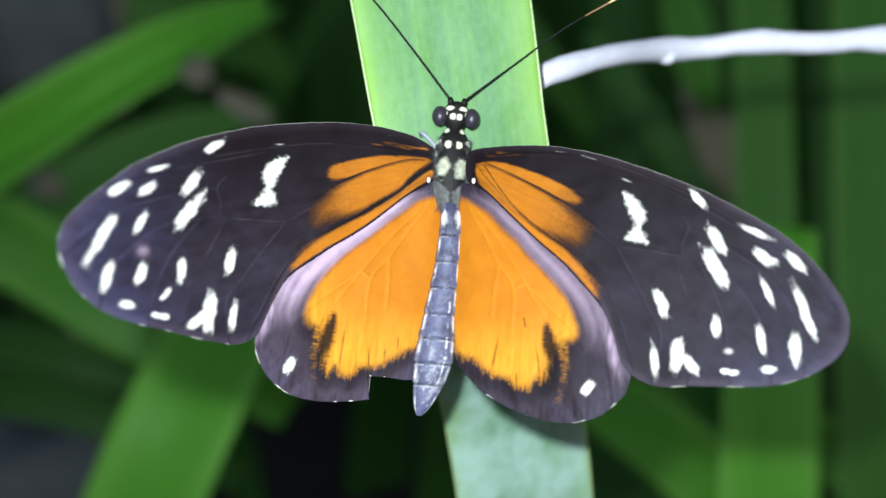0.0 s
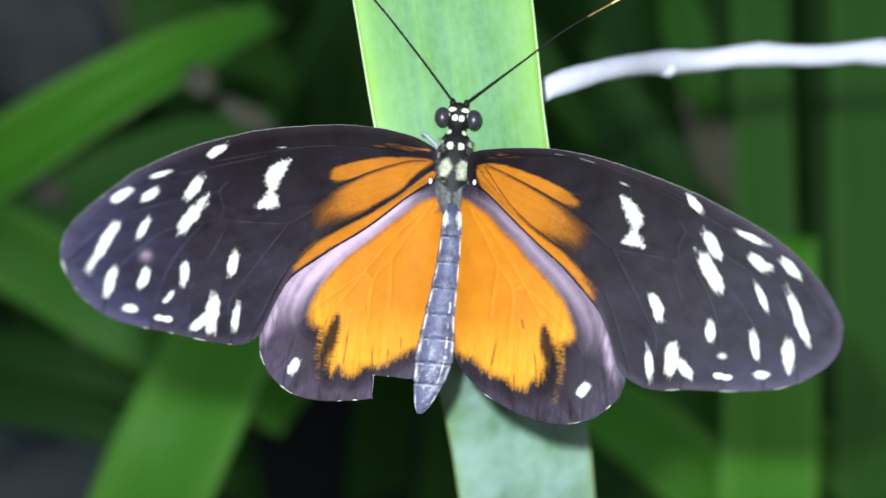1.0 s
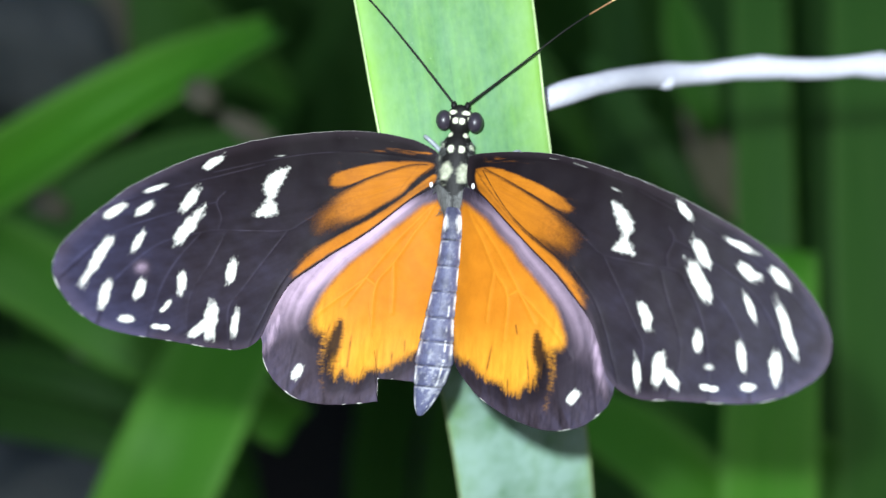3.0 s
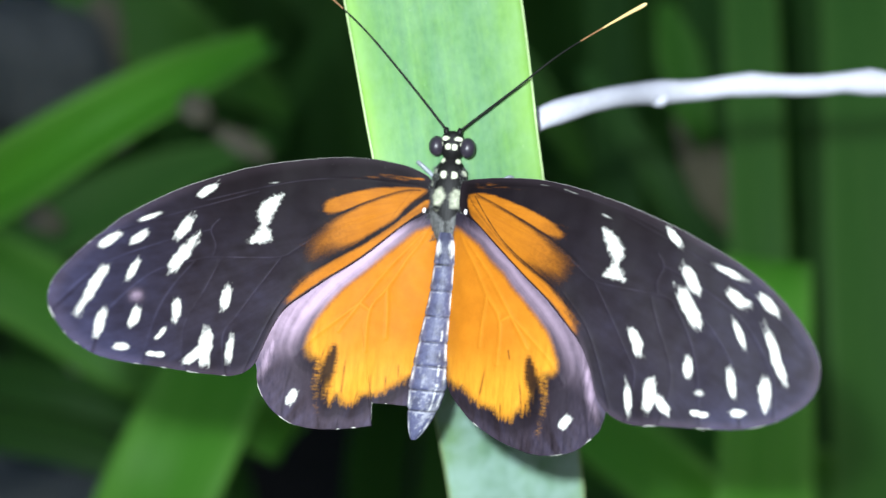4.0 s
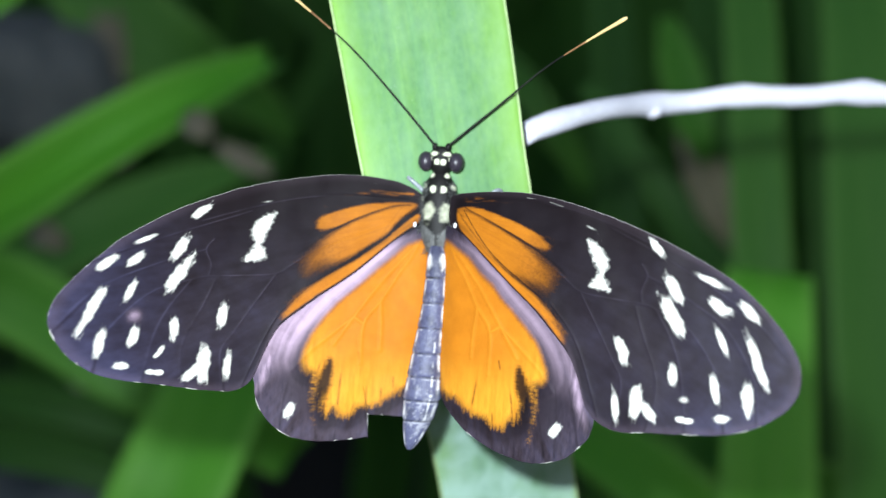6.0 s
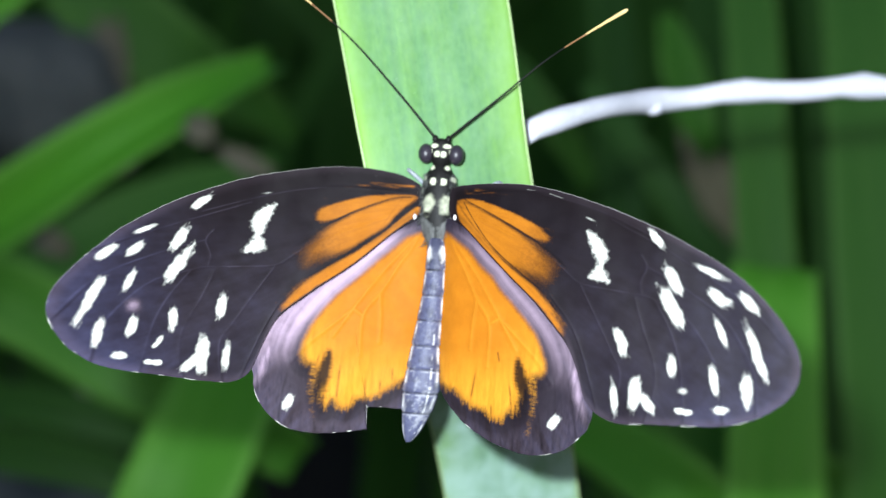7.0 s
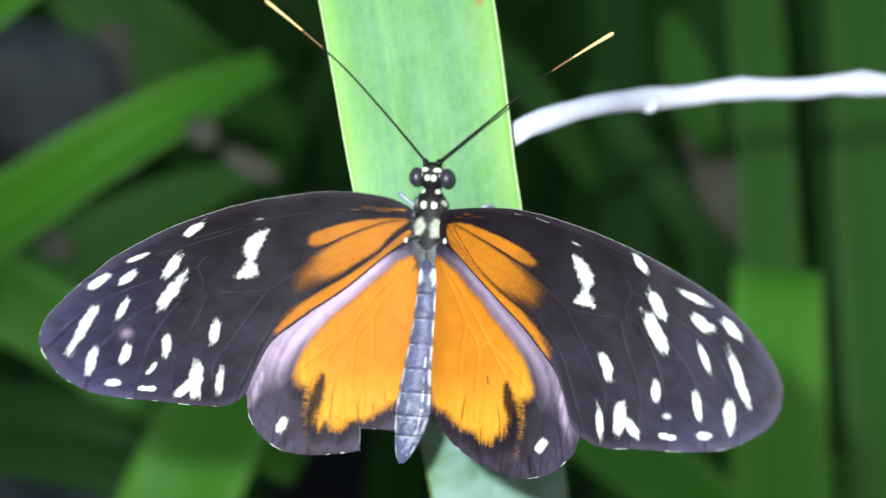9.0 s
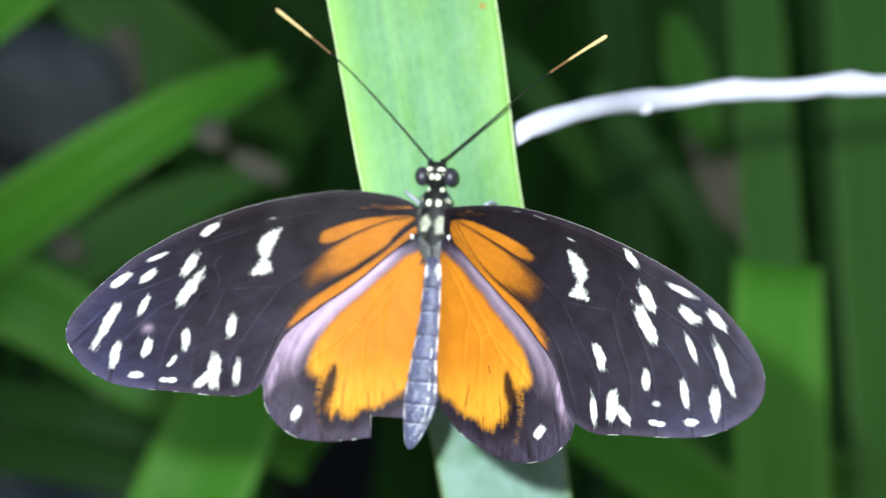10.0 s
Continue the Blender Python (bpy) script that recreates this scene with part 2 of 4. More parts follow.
def inside_distance(x, y, poly):
    """Distance to the rim of a closed patch, positive inside."""
    p = np.array(list(poly) + [poly[0]], float)
    d, _ = line_distance(x, y, p)
    odd = np.zeros(x.shape, bool)
    for (ax, ay), (bx, by) in zip(p[:-1], p[1:]):
        hit = (ay > y) != (by > y)
        with np.errstate(divide="ignore", invalid="ignore"):
            odd ^= hit & (x < (bx - ax) * (y - ay) / (by - ay) + ax)
    return np.where(odd, d, -d)


def step(v, lo, hi):
    t = np.clip((v - lo) / (hi - lo), 0, 1)
    return t * t * (3 - 2 * t)


def spot_mask(x, y, spots):
    """Scale-edged spots: middle, half length, half width, turn, strength; the ends fray along the veins' run."""
    m = np.zeros(x.shape)
    for cx, cy, a, b, deg, s in spots:
        c, sn = math.cos(radians(deg)), math.sin(radians(deg))
        p, q = (x - cx) * c + (y - cy) * sn, -(x - cx) * sn + (y - cy) * c
        hair = rough_noise(q * 5.0, p * 0.8, 1.4, cx)
        bend = rough_noise(x, y, 1.1, cy)
        q = q + 0.35 * b * rough_noise(p, p * 0, 0.9, cx + 2)
        u, v = np.abs(p) / (a * 1.0), np.abs(q) / (b * 0.70)
        r = (u ** 2.2 + v ** 2.2 + 1e-9) ** 0.4545
        m = np.maximum(m, s * np.clip(0.52 + 0.62 * (1 - r) + (0.05 + 0.42 * np.minimum(u, 1.2) ** 2) * hair + 0.45 * bend, 0, 1))
    return m


def patch_mask(x, y, poly, seed):
    """A spot with an outline of its own."""
    d = inside_distance(x, y, spline(poly, 4, True))
    return np.clip(0.46 + 0.85 * d + 0.40 * rough_noise(x * 2.2, y * 2.2, 1.3, seed), 0, 1)


# ---- the butterfly ----
def lift_left(x):
    return -1.1 + 0.26 * x - 0.0017 * x ** 2 + 0.000435 * x ** 3


def lift_right(x):
    return 0.5 + 0.53 * x - 0.0032 * x * x - 1.3 * np.exp(-(x / 2.4) ** 2)


FORE_RIM_R = [(1.5, 2.3), (2.2, 2.95), (6.7, 3.1), (11.13, 2.8), (17.6, 1.0), (23.86, -1.6), (29.43, -4.6), (32.6, -7.0), (35.0, -9.6), (36.2, -11.4),
              (36.9, -13.0), (37.08, -14.5), (36.85, -15.9), (36.25, -17.0), (35.3, -17.95), (33.65, -19.1), (31.6, -19.9), (29.5, -20.3), (26.5, -20.52),
              (23.65, -20.66), (21.7, -20.9), (20.2, -20.75), (18.8, -20.1), (17.58, -18.71), (16.68, -16.01), (15.63, -13.73),
              (14.12, -11.93), (11.87, -9.44), (9.02, -6.88), (6.08, -4.12), (3.67, -1.81), (1.7, -0.3)]
FORE_RIM_L = [(1.5, 2.5), (3.8, 3.95), (6.6, 4.39), (9.06, 4.46), (12.61, 4.03), (19.13, 2.13), (25.1, -1.25), (28.87, -4.7), (30.56, -7.0),
              (32.1, -9.6), (33.0, -11.6), (33.38, -13.2), (33.25, -14.7), (32.8, -16.0), (32.1, -17.25), (31.2, -18.2), (30.1, -18.95), (28.4, -19.45), (26.0, -19.72),
              (23.6, -20.02), (21.4, -20.2), (19.9, -20.2), (18.82, -19.75), (18.04, -18.97), (17.48, -17.41), (16.81, -15.23),
              (15.77, -12.96), (14.07, -11.17), (11.52, -8.92), (8.32, -6.24), (4.52, -2.51), (1.7, -0.2)]
HIND_RIM_R = [(0.9, -0.55), (2.6, -0.9), (5.97, -2.09), (12.8, -6.8), (17.0, -13.0), (18.45, -19.0), (18.28, -21.38), (17.34, -22.8),
              (15.89, -24.16), (13.88, -24.87), (11.81, -25.04), (9.68, -24.66), (7.49, -23.93), (5.23, -22.74), (3.45, -21.15),
              (2.34, -19.89), (1.7, -18.0), (1.3, -14.95), (1.0, -10.2), (0.8, -5.38), (0.7, -2.03)]
# the torn notch beside the abdomen has doubled corners
HIND_RIM_L = [(0.9, -0.45), (2.5, -0.9), (5.63, -2.26), (12.6, -6.3), (17.0, -12.6), (18.0, -17.2), (17.72, -19.47), (17.51, -20.86),
              (16.91, -22.21), (15.84, -23.5), (14.42, -24.54), (12.78, -25.01), (10.6, -25.13), (7.86, -24.79), (5.98, -24.39),
              (5.93, -24.35), (6.02, -22.04), (5.96, -21.98), (4.17, -21.91), (2.13, -21.89), (1.43, -21.33), (0.87, -17.96),
              (0.53, -14.84), (0.41, -10.46), (0.45, -5.4), (0.6, -1.92)]

SPOTS_R_OUTER = [(28.91, -5.66, 1.4, 0.43, -26, 0.8), (29.72, -8.04, 1.0, 0.68, -36, 1), (32.34, -8.36, 1.11, 0.57, -46, 1),
                 (30.04, -11.35, 1.41, 0.4, -65, 0.9), (33.3, -13.3, 2.4, 0.52, -69, 1), (29.61, -15.96, 1.15, 0.48, -79, 1),
                 (32.57, -16.7, 1.35, 0.62, -84, 1), (26.92, -17.16, 0.48, 0.53, 4, 0.55), (26.65, -19.05, 0.38, 0.38, 4, 1),
                 (27.40, -19.14, 0.44, 0.33, 4, 1), (30.25, -18.66, 0.58, 0.48, 10, 1)]
SPOTS_R_INNER = [(17.06, -0.7, 0.8, 0.28, -22, 0.5), (23.69, -2.53, 0.98, 0.47, -51, 1),
                 (25.44, -6.49, 1.35, 0.66, -61, 1), (25.4, -9.13, 1.92, 0.76, -60, 1), (20.88, -12.94, 1.19, 0.66, -69, 1),
                 (25.77, -14.93, 0.96, 0.59, -83, 1), (20.46, -18.37, 1.45, 0.45, -83, 0.9), (22.45, -17.85, 1.52, 0.72, 86, 1),
                 (23.66, -18.62, 0.86, 0.62, 122, 1)]
SPOTS_L_OUTER = [(27.69, -5.01, 0.98, 0.29, 141, 0.8), (28.25, -7.14, 0.91, 0.49, 127, 1), (30.24, -7.93, 0.98, 0.39, 126, 1),
                 (28.44, -10.46, 1.15, 0.37, 109, 0.9), (30.88, -12.53, 2.28, 0.46, 105, 1), 
                 (27.94, -15.02, 1.09, 0.45, 98, 1), (30.15, -15.8, 1.36, 0.46, 96, 1), (25.84, -16.22, 0.62, 0.31, 109, 0.75),
                 (28.60, -17.95, 0.44, 0.50, 168, 1), (26.45, -18.48, 0.36, 0.36, 178, 1),
                 (25.85, -18.45, 0.36, 0.38, 178, 1), (26.10, -16.75, 0.40, 0.26, 120, 0.8)]
SPOTS_L_INNER = [(17.8, 0.5, 0.7, 0.22, 165, 0.5), (23.57, -1.54, 0.95, 0.48, 129, 1),
                 (24.96, -5.45, 1.23, 0.58, 112, 1), (24.94, -8.34, 1.81, 0.63, 115, 1), (21.06, -12.17, 1.17, 0.53, 97, 1),
                 (24.98, -13.96, 1.06, 0.49, 88, 1), (22.28, -17.40, 1.75, 0.66, 90, 1), (23.10, -18.25, 0.98, 0.56, 132, 1),
                 (20.28, -17.48, 1.42, 0.49, 93, 0.9)]

# outlines of the hourglass spots and of the three orange lobes on each forewing
GLASS_R = [(16.76, -1.88), (17.66, -2.2), (18.37, -2.83), (19.03, -3.87), (19, -4.8), (18.63, -5.35), (19.03, -6.12), (19.42, -7.02), (18.45, -7.03), (17.31, -6.62), (17.81, -5.66),
     (18.03, -5.12), (17.54, -3.94), (16.99, -2.76)]
GLASS_L = [(16.97, -0.57), (18.4, -1.43), (19.04, -2.54), (19.07, -3.41), (18.71, -4.13), (18.86, -4.67), (19.46, -5.62), (19.65, -6.22), (18.48, -6.15), (17.53, -5.65), (17.7, -4.81),
     (18.06, -4.22), (17.68, -3.35), (17.24, -1.84)]
LOBES_R = [
    [(2.53, 1.24), (4.06, 1.36), (5.95, 0.94), (8.42, -0.01), (10.83, -1.07), (12.33, -1.99), (13.02, -2.84), (12.42, -3.03), (10.95, -2.45), (8.52, -1.14), (6.03, 0.08),
     (3.77, 1.16)],
    [(2.64, 1.09), (4.12, 0.78), (6.05, -0.2), (8.25, -1.42), (10.41, -2.75), (12.49, -3.91), (14, -5.2), (14.11, -6.55), (13.38, -7.69), (12.55, -7.74), (11.38, -7.27),
     (9.56, -6.13), (7.64, -4.41), (6.02, -3.06), (4.3, -1.1)],
    [(2.56, 0.95), (3.62, -0.52), (5.35, -2.36), (7.68, -4.83), (9.88, -6.53), (12.02, -8.05), (13.71, -9.84), (14.8, -11.37), (15.21, -12.4), (14.8, -12.98), (13.89, -11.99),
     (12.49, -10.21), (10.32, -8.17), (8.12, -6.35), (5.53, -4.22), (3.78, -2.11), (2.79, -0.37)]]
LOBES_L = [
    [(2.51, 1.76), (4.81, 1.69), (8.18, 1.08), (10.89, 0.11), (12.47, -0.67), (12.86, -1.4), (12.48, -2.03), (11.28, -1.65), (9.69, -0.82), (7.54, 0.26), (4.79, 1.4)],
    [(2.36, 1.66), (4.63, 1.23), (7.51, -0.04), (10.17, -1.67), (12.25, -3.1), (13.49, -4.27), (14.18, -5.53), (14.31, -7), (13.45, -7.64), (11.41, -6.24), (9.33, -4.83),
     (7.5, -3.3), (5.63, -1.92), (4.09, 0.04)],
    [(2.26, 0.53), (5.04, -2.15), (7.94, -4.68), (10.81, -6.76), (13.36, -8.65), (14.8, -10.26), (15.46, -11.64), (15.52, -12.37), (14.87, -12.36), (13.91, -11.33), (11.96, -9.23),
     (9.66, -7.23), (7.34, -5.06), (5.23, -3.21), (3.38, -1.38), (2.18, -0.36)]]
DARKS_R = [
    [(3.43, 1.36), (6.03, 0.08), (8.53, -1.28), (10.97, -2.65), (13.36, -4.28), (15.73, -6.32)],
    [(3.3, 1.08), (4.95, -1.37), (6.66, -3.46), (8.44, -5.07), (10.16, -6.38), (12.6, -8.29), (14.14, -10.07)],
    [(2.69, -0.37), (4.37, -1.82), (6.06, -3.48), (7.7, -4.97)],
    [(2.72, 0.36), (3.59, -0.23), (5.35, -2.36)]]
DARKS_L = [
    [(2.94, 1.65), (4.79, 1.4), (7.54, 0.2), (10.21, -1.29), (12.27, -2.8), (13.75, -4.3), (16.73, -6.07)],
    [(2.49, 1.46), (4.06, -0.26), (5.06, -1.86), (7.97, -4.3), (10.84, -6.47), (13.38, -8.42)],
    [(2.29, -0.07), (3.95, -1.44), (5.82, -2.98), (7.67, -4.51)],
    [(3.92, 1.4), (4.8, -0.04), (5.91, -1.95)]]

FORE_VEINS = [
    [(2.92, 0.64), (9.28, -2.46), (12.62, -4.22), (14.78, -5.93), (16.41, -7.22), (19.52, -7.77), (22.57, -8.18), (23.89, -8.69), (27.17, -10.59), (30.0, -15.24), (30.6, -19.96)],
    [(16.41, -7.22), (18.35, -10.77), (20.03, -14.03), (20.99, -16.33), (20.34, -20.59)],
    [(21.94, -8.53), (22.92, -11.53), (24.15, -15.02), (24.2, -17.74), (23.4, -20.48)],
    [(22.3, -4.2), (22.9, -5.4), (22.4, -6.9), (22.57, -8.18)],
    [(23.89, -8.69), (25.77, -12.28), (26.7, -15.99), (27.1, -20.41)],
    [(19.24, -0.73), (23.41, -2.96), (27.98, -5.64), (32.94, -9.25), (35.89, -12.82)],
    [(22.9, -5.4), (26.56, -7.33), (30.57, -10.43), (33.1, -15.09), (33.43, -18.83)],
    [(3.38, 2.16), (11.18, 1.97), (17.63, 0.31), (23.38, -2.4)],
    [(13.4, -8.5), (15.8, -11.5), (17.4, -15.0), (18.8, -19.6)]]
HIND_VEINS = [
    [(1.78, -2.34), (2.6, -4.2), (3.75, -5.97), (5.55, -9.38), (7.16, -11.98), (7.21, -16.43)],
    [(7.16, -11.98), (8.27, -11.31)],
    [(5.55, -9.38), (5.3, -12), (5.2, -14.78)],
    [(1.78, -2.34), (5.17, -6.57), (8.27, -11.31), (10.2, -14.5)],
    [(8.27, -11.31), (12.25, -15.09), (14.2, -17.6)]]
# pleats and dark vein ends towards the rim
HIND_PLEATS_R = [
    [(9.62, -16.94), (10.27, -21.01), (10.62, -24.82)],
    [(11.7, -15.93), (12.85, -19.9), (13.76, -24.33)],
    [(8.31, -14.73), (8.55, -15.75)],
    [(6.09, -16.55), (5.69, -19.79), (5.11, -22.79)],
    [(7.97, -20.02), (8.22, -24.16)],
    [(8.89, -20.94), (9.36, -24.5)],
    [(14.37, -16.4), (14.78, -19.64), (14.79, -24.17)],
    [(15.65, -16.26), (16.43, -19.43), (17.09, -22.83)]]
HIND_PLEATS_L = [
    [(9.13, -16.19), (9.3, -21.74), (9.35, -24.86)],
    [(11.29, -16.15), (11.76, -18.35), (11.74, -22.18), (11.14, -25.11)],
    [(6.48, -18.61), (6.3, -21.25), (6.01, -23.63)],
    [(4.83, -18.71), (4.76, -22.08)],
    [(3.66, -17.39), (3.42, -20.03)],
    [(7.47, -20.39), (7.87, -22.34), (7.65, -24.72)],
    [(14.23, -17.85), (14.81, -20.99), (14.94, -24.31)]]


def wing_mesh(name, rim, centre, side, lift, drop, pigment, relief, veins, rings, turns):
    """A wing as a fine sheet between its rim and a point inside it, with an underside. Millimetres."""
    edge = resample(spline(rim, 14, True), turns, True)
    c = np.array(centre)
    # a frayed rim
    out = edge - c
    out /= np.linalg.norm(out, axis=1)[:, None]
    edge = edge + out * (0.10 * rough_noise(edge[:, 0], edge[:, 1], 1.6, 5))[:, None]
    r = np.linspace(0, 1, rings + 1)[1:]
    p = np.concatenate([c[None], (c + r[:, None, None] * (edge - c)[None]).reshape(-1, 2)])
    x, y = p[:, 0], p[:, 1]
    rr = np.r_[0, np.repeat(r, turns)]
    to_rim = (1 - rr) * np.r_[10, np.tile(np.linalg.norm(edge - c, axis=1), rings)]
    z = lift(x) + drop + relief(x, y) + 0.5 * rough_noise(x, y, 0.16, 11)
    masks = pigment(x, y, to_rim)
    top = np.stack([side * x, y, z], 1)
    low_rings = rings // 3
    rl = np.linspace(1, 0, low_rings + 1)[:-1]
    low = np.concatenate([(c + rl[:, None, None] * (edge - c)[None]).reshape(-1, 2), c[None]])
    zl = lift(low[:, 0]) + drop - 0.13 + relief(low[:, 0], low[:, 1]) + 0.5 * rough_noise(low[:, 0], low[:, 1], 0.16, 11)
    low3 = np.stack([side * low[:, 0], low[:, 1], zl], 1)
    verts = np.concatenate([top, low3]) * 0.001
    k = np.arange(turns)
    k1 = (k + 1) % turns
    faces = [np.stack([np.zeros(turns, int), 1 + k, 1 + k1, 1 + k1], 1)]
    for i in range(rings - 1):
        a = 1 + i * turns
        faces.append(np.stack([a + k, a + turns + k, a + turns + k1, a + k1], 1))
    base, last = len(top), 1 + (rings - 1) * turns
    faces.append(np.stack([last + k, base + k, base + k1, last + k1], 1))
    for i in range(low_rings - 1):
        a = base + i * turns
        faces.append(np.stack([a + k, a + turns + k, a + turns + k1, a + k1], 1))
    tail = base + low_rings * turns
    a = base + (low_rings - 1) * turns
    quads = np.concatenate(faces[1:])
    tris = np.concatenate([faces[0][:, :3], np.stack([a + k, np.full(turns, tail), a + k1], 1)])
    if side < 0:
        quads, tris = quads[:, ::-1], tris[:, ::-1]
    me = bpy.data.meshes.new(name)
    me.from_pydata(verts.tolist(), [], quads.tolist() + tris.tolist())
    col = np.zeros((len(verts), 4))
    col[:len(top)] = np.stack(masks, 1)
    me.color_attributes.new("pigment", "FLOAT_COLOR", "POINT").data.foreach_set("color", col.ravel())
    n_top = len(top)
    fan = np.arctan2(y - 1.0, x - 1.0)
    reach = np.hypot(x - 1.0, y - 1.0)
    streaks = rough_noise(fan * 26.0, reach * 0.22, 1.4, 37)
    worn = rough_noise(x, y, 0.42, 31) + 0.6 * rough_noise(x, y, 1.3, 43)
    lines = vein_field(x, y, veins, 0.07) * np.clip(0.55 + 1.6 * rough_noise(x, y, 0.5, 33), 0, 1)
    if drop < 0:
        rise = 0.05 + 0.32 * step(-to_rim, -4.5, -0.3) * (0.70 + 3.6 * streaks) + 0.12 * step(x, 11, 16)
    else:
        # painted sheen: nearly none by the root and the front rim, greyer outwards and towards the hind rim
        back = step(-(y + 0.42 * x), -9.5, 6.0)
        rise = 0.02 + 0.27 * back * step(x, 9, 17) + 0.13 * step(x, 19, 31) + 0.24 * step(-to_rim, -5.0, 0.0) * step(x, 22, 30)
        rise = rise * (1 + 0.9 * streaks + 0.9 * worn)
    # sheen put into the colour, weaker on the right wings; vein lines paler
    dust_sheen = np.zeros(len(verts))
    dust_sheen[:n_top] = np.clip(rise + 0.46 * lines * (x > 12) * (drop == 0), 0, 1) * (0.60 if side > 0 else 0.82)
    me.attributes.new("dust_sheen", "FLOAT", "POINT").data.foreach_set("value", dust_sheen)
    cool = np.zeros(len(verts))
    cool[:n_top] = np.clip((0.75 if drop < 0 else 0.15 + 0.75 * step(x, 22, 31) * (1.0 if side < 0 else 0.45) + 0.25 * step(-y, 13, 20)) + 0.4 * worn, 0, 1)
    me.attributes.new("cool", "FLOAT", "POINT").data.foreach_set("value", cool)
    tan = np.zeros(len(verts))
    if drop == 0:
        tan[:n_top] = np.clip(0.10 + 0.7 * step(y, 0.5, 2.0) + 0.8 * streaks, 0, 1)
    me.attributes.new("tan", "FLOAT", "POINT").data.foreach_set("value", tan)
    gold = np.zeros(len(verts))
    gold[:len(top)] = np.clip((0.58 * step(-y, 13.0, 20.5) + 0.30 * step(x, 9.0, 13.0) * step(-y, 8, 13)) * (0.8 + 1.1 * rough_noise(x * 2.0, y * 0.3, 1.4, 23)) * (drop < 0)
                              + 0.16 * vein_field(x, y, veins, 0.11) * np.clip(0.7 + 1.2 * rough_noise(x, y, 0.5, 35), 0, 1) * (1 - step(-y, 13, 18)) * (drop < 0), 0, 1)
    me.attributes.new("gold", "FLOAT", "POINT").data.foreach_set("value", gold)
    me.update()
    return me


def vein_field(x, y, veins, width):
    f = np.zeros(x.shape)
    for v in veins:
        d, _ = line_distance(x, y, spline(v, 5))
        f = np.maximum(f, np.exp(-(d / width) ** 2))
    return f


def margin_ticks(x, y, to_rim, veins):
    """Small pale fringe marks where veins reach the rim, and dark ends of the veins."""
    pale, dark = np.zeros(x.shape), np.zeros(x.shape)
    for v in veins:
        d, along = line_distance(x, y, v)
        pale = np.maximum(pale, step(-to_rim, -0.16, -0.03) * np.exp(-(d / 0.38) ** 2))
        dark = np.maximum(dark, step(-to_rim, -3.4, -1.0) * np.exp(-(d / 0.11) ** 2))
    return pale, dark


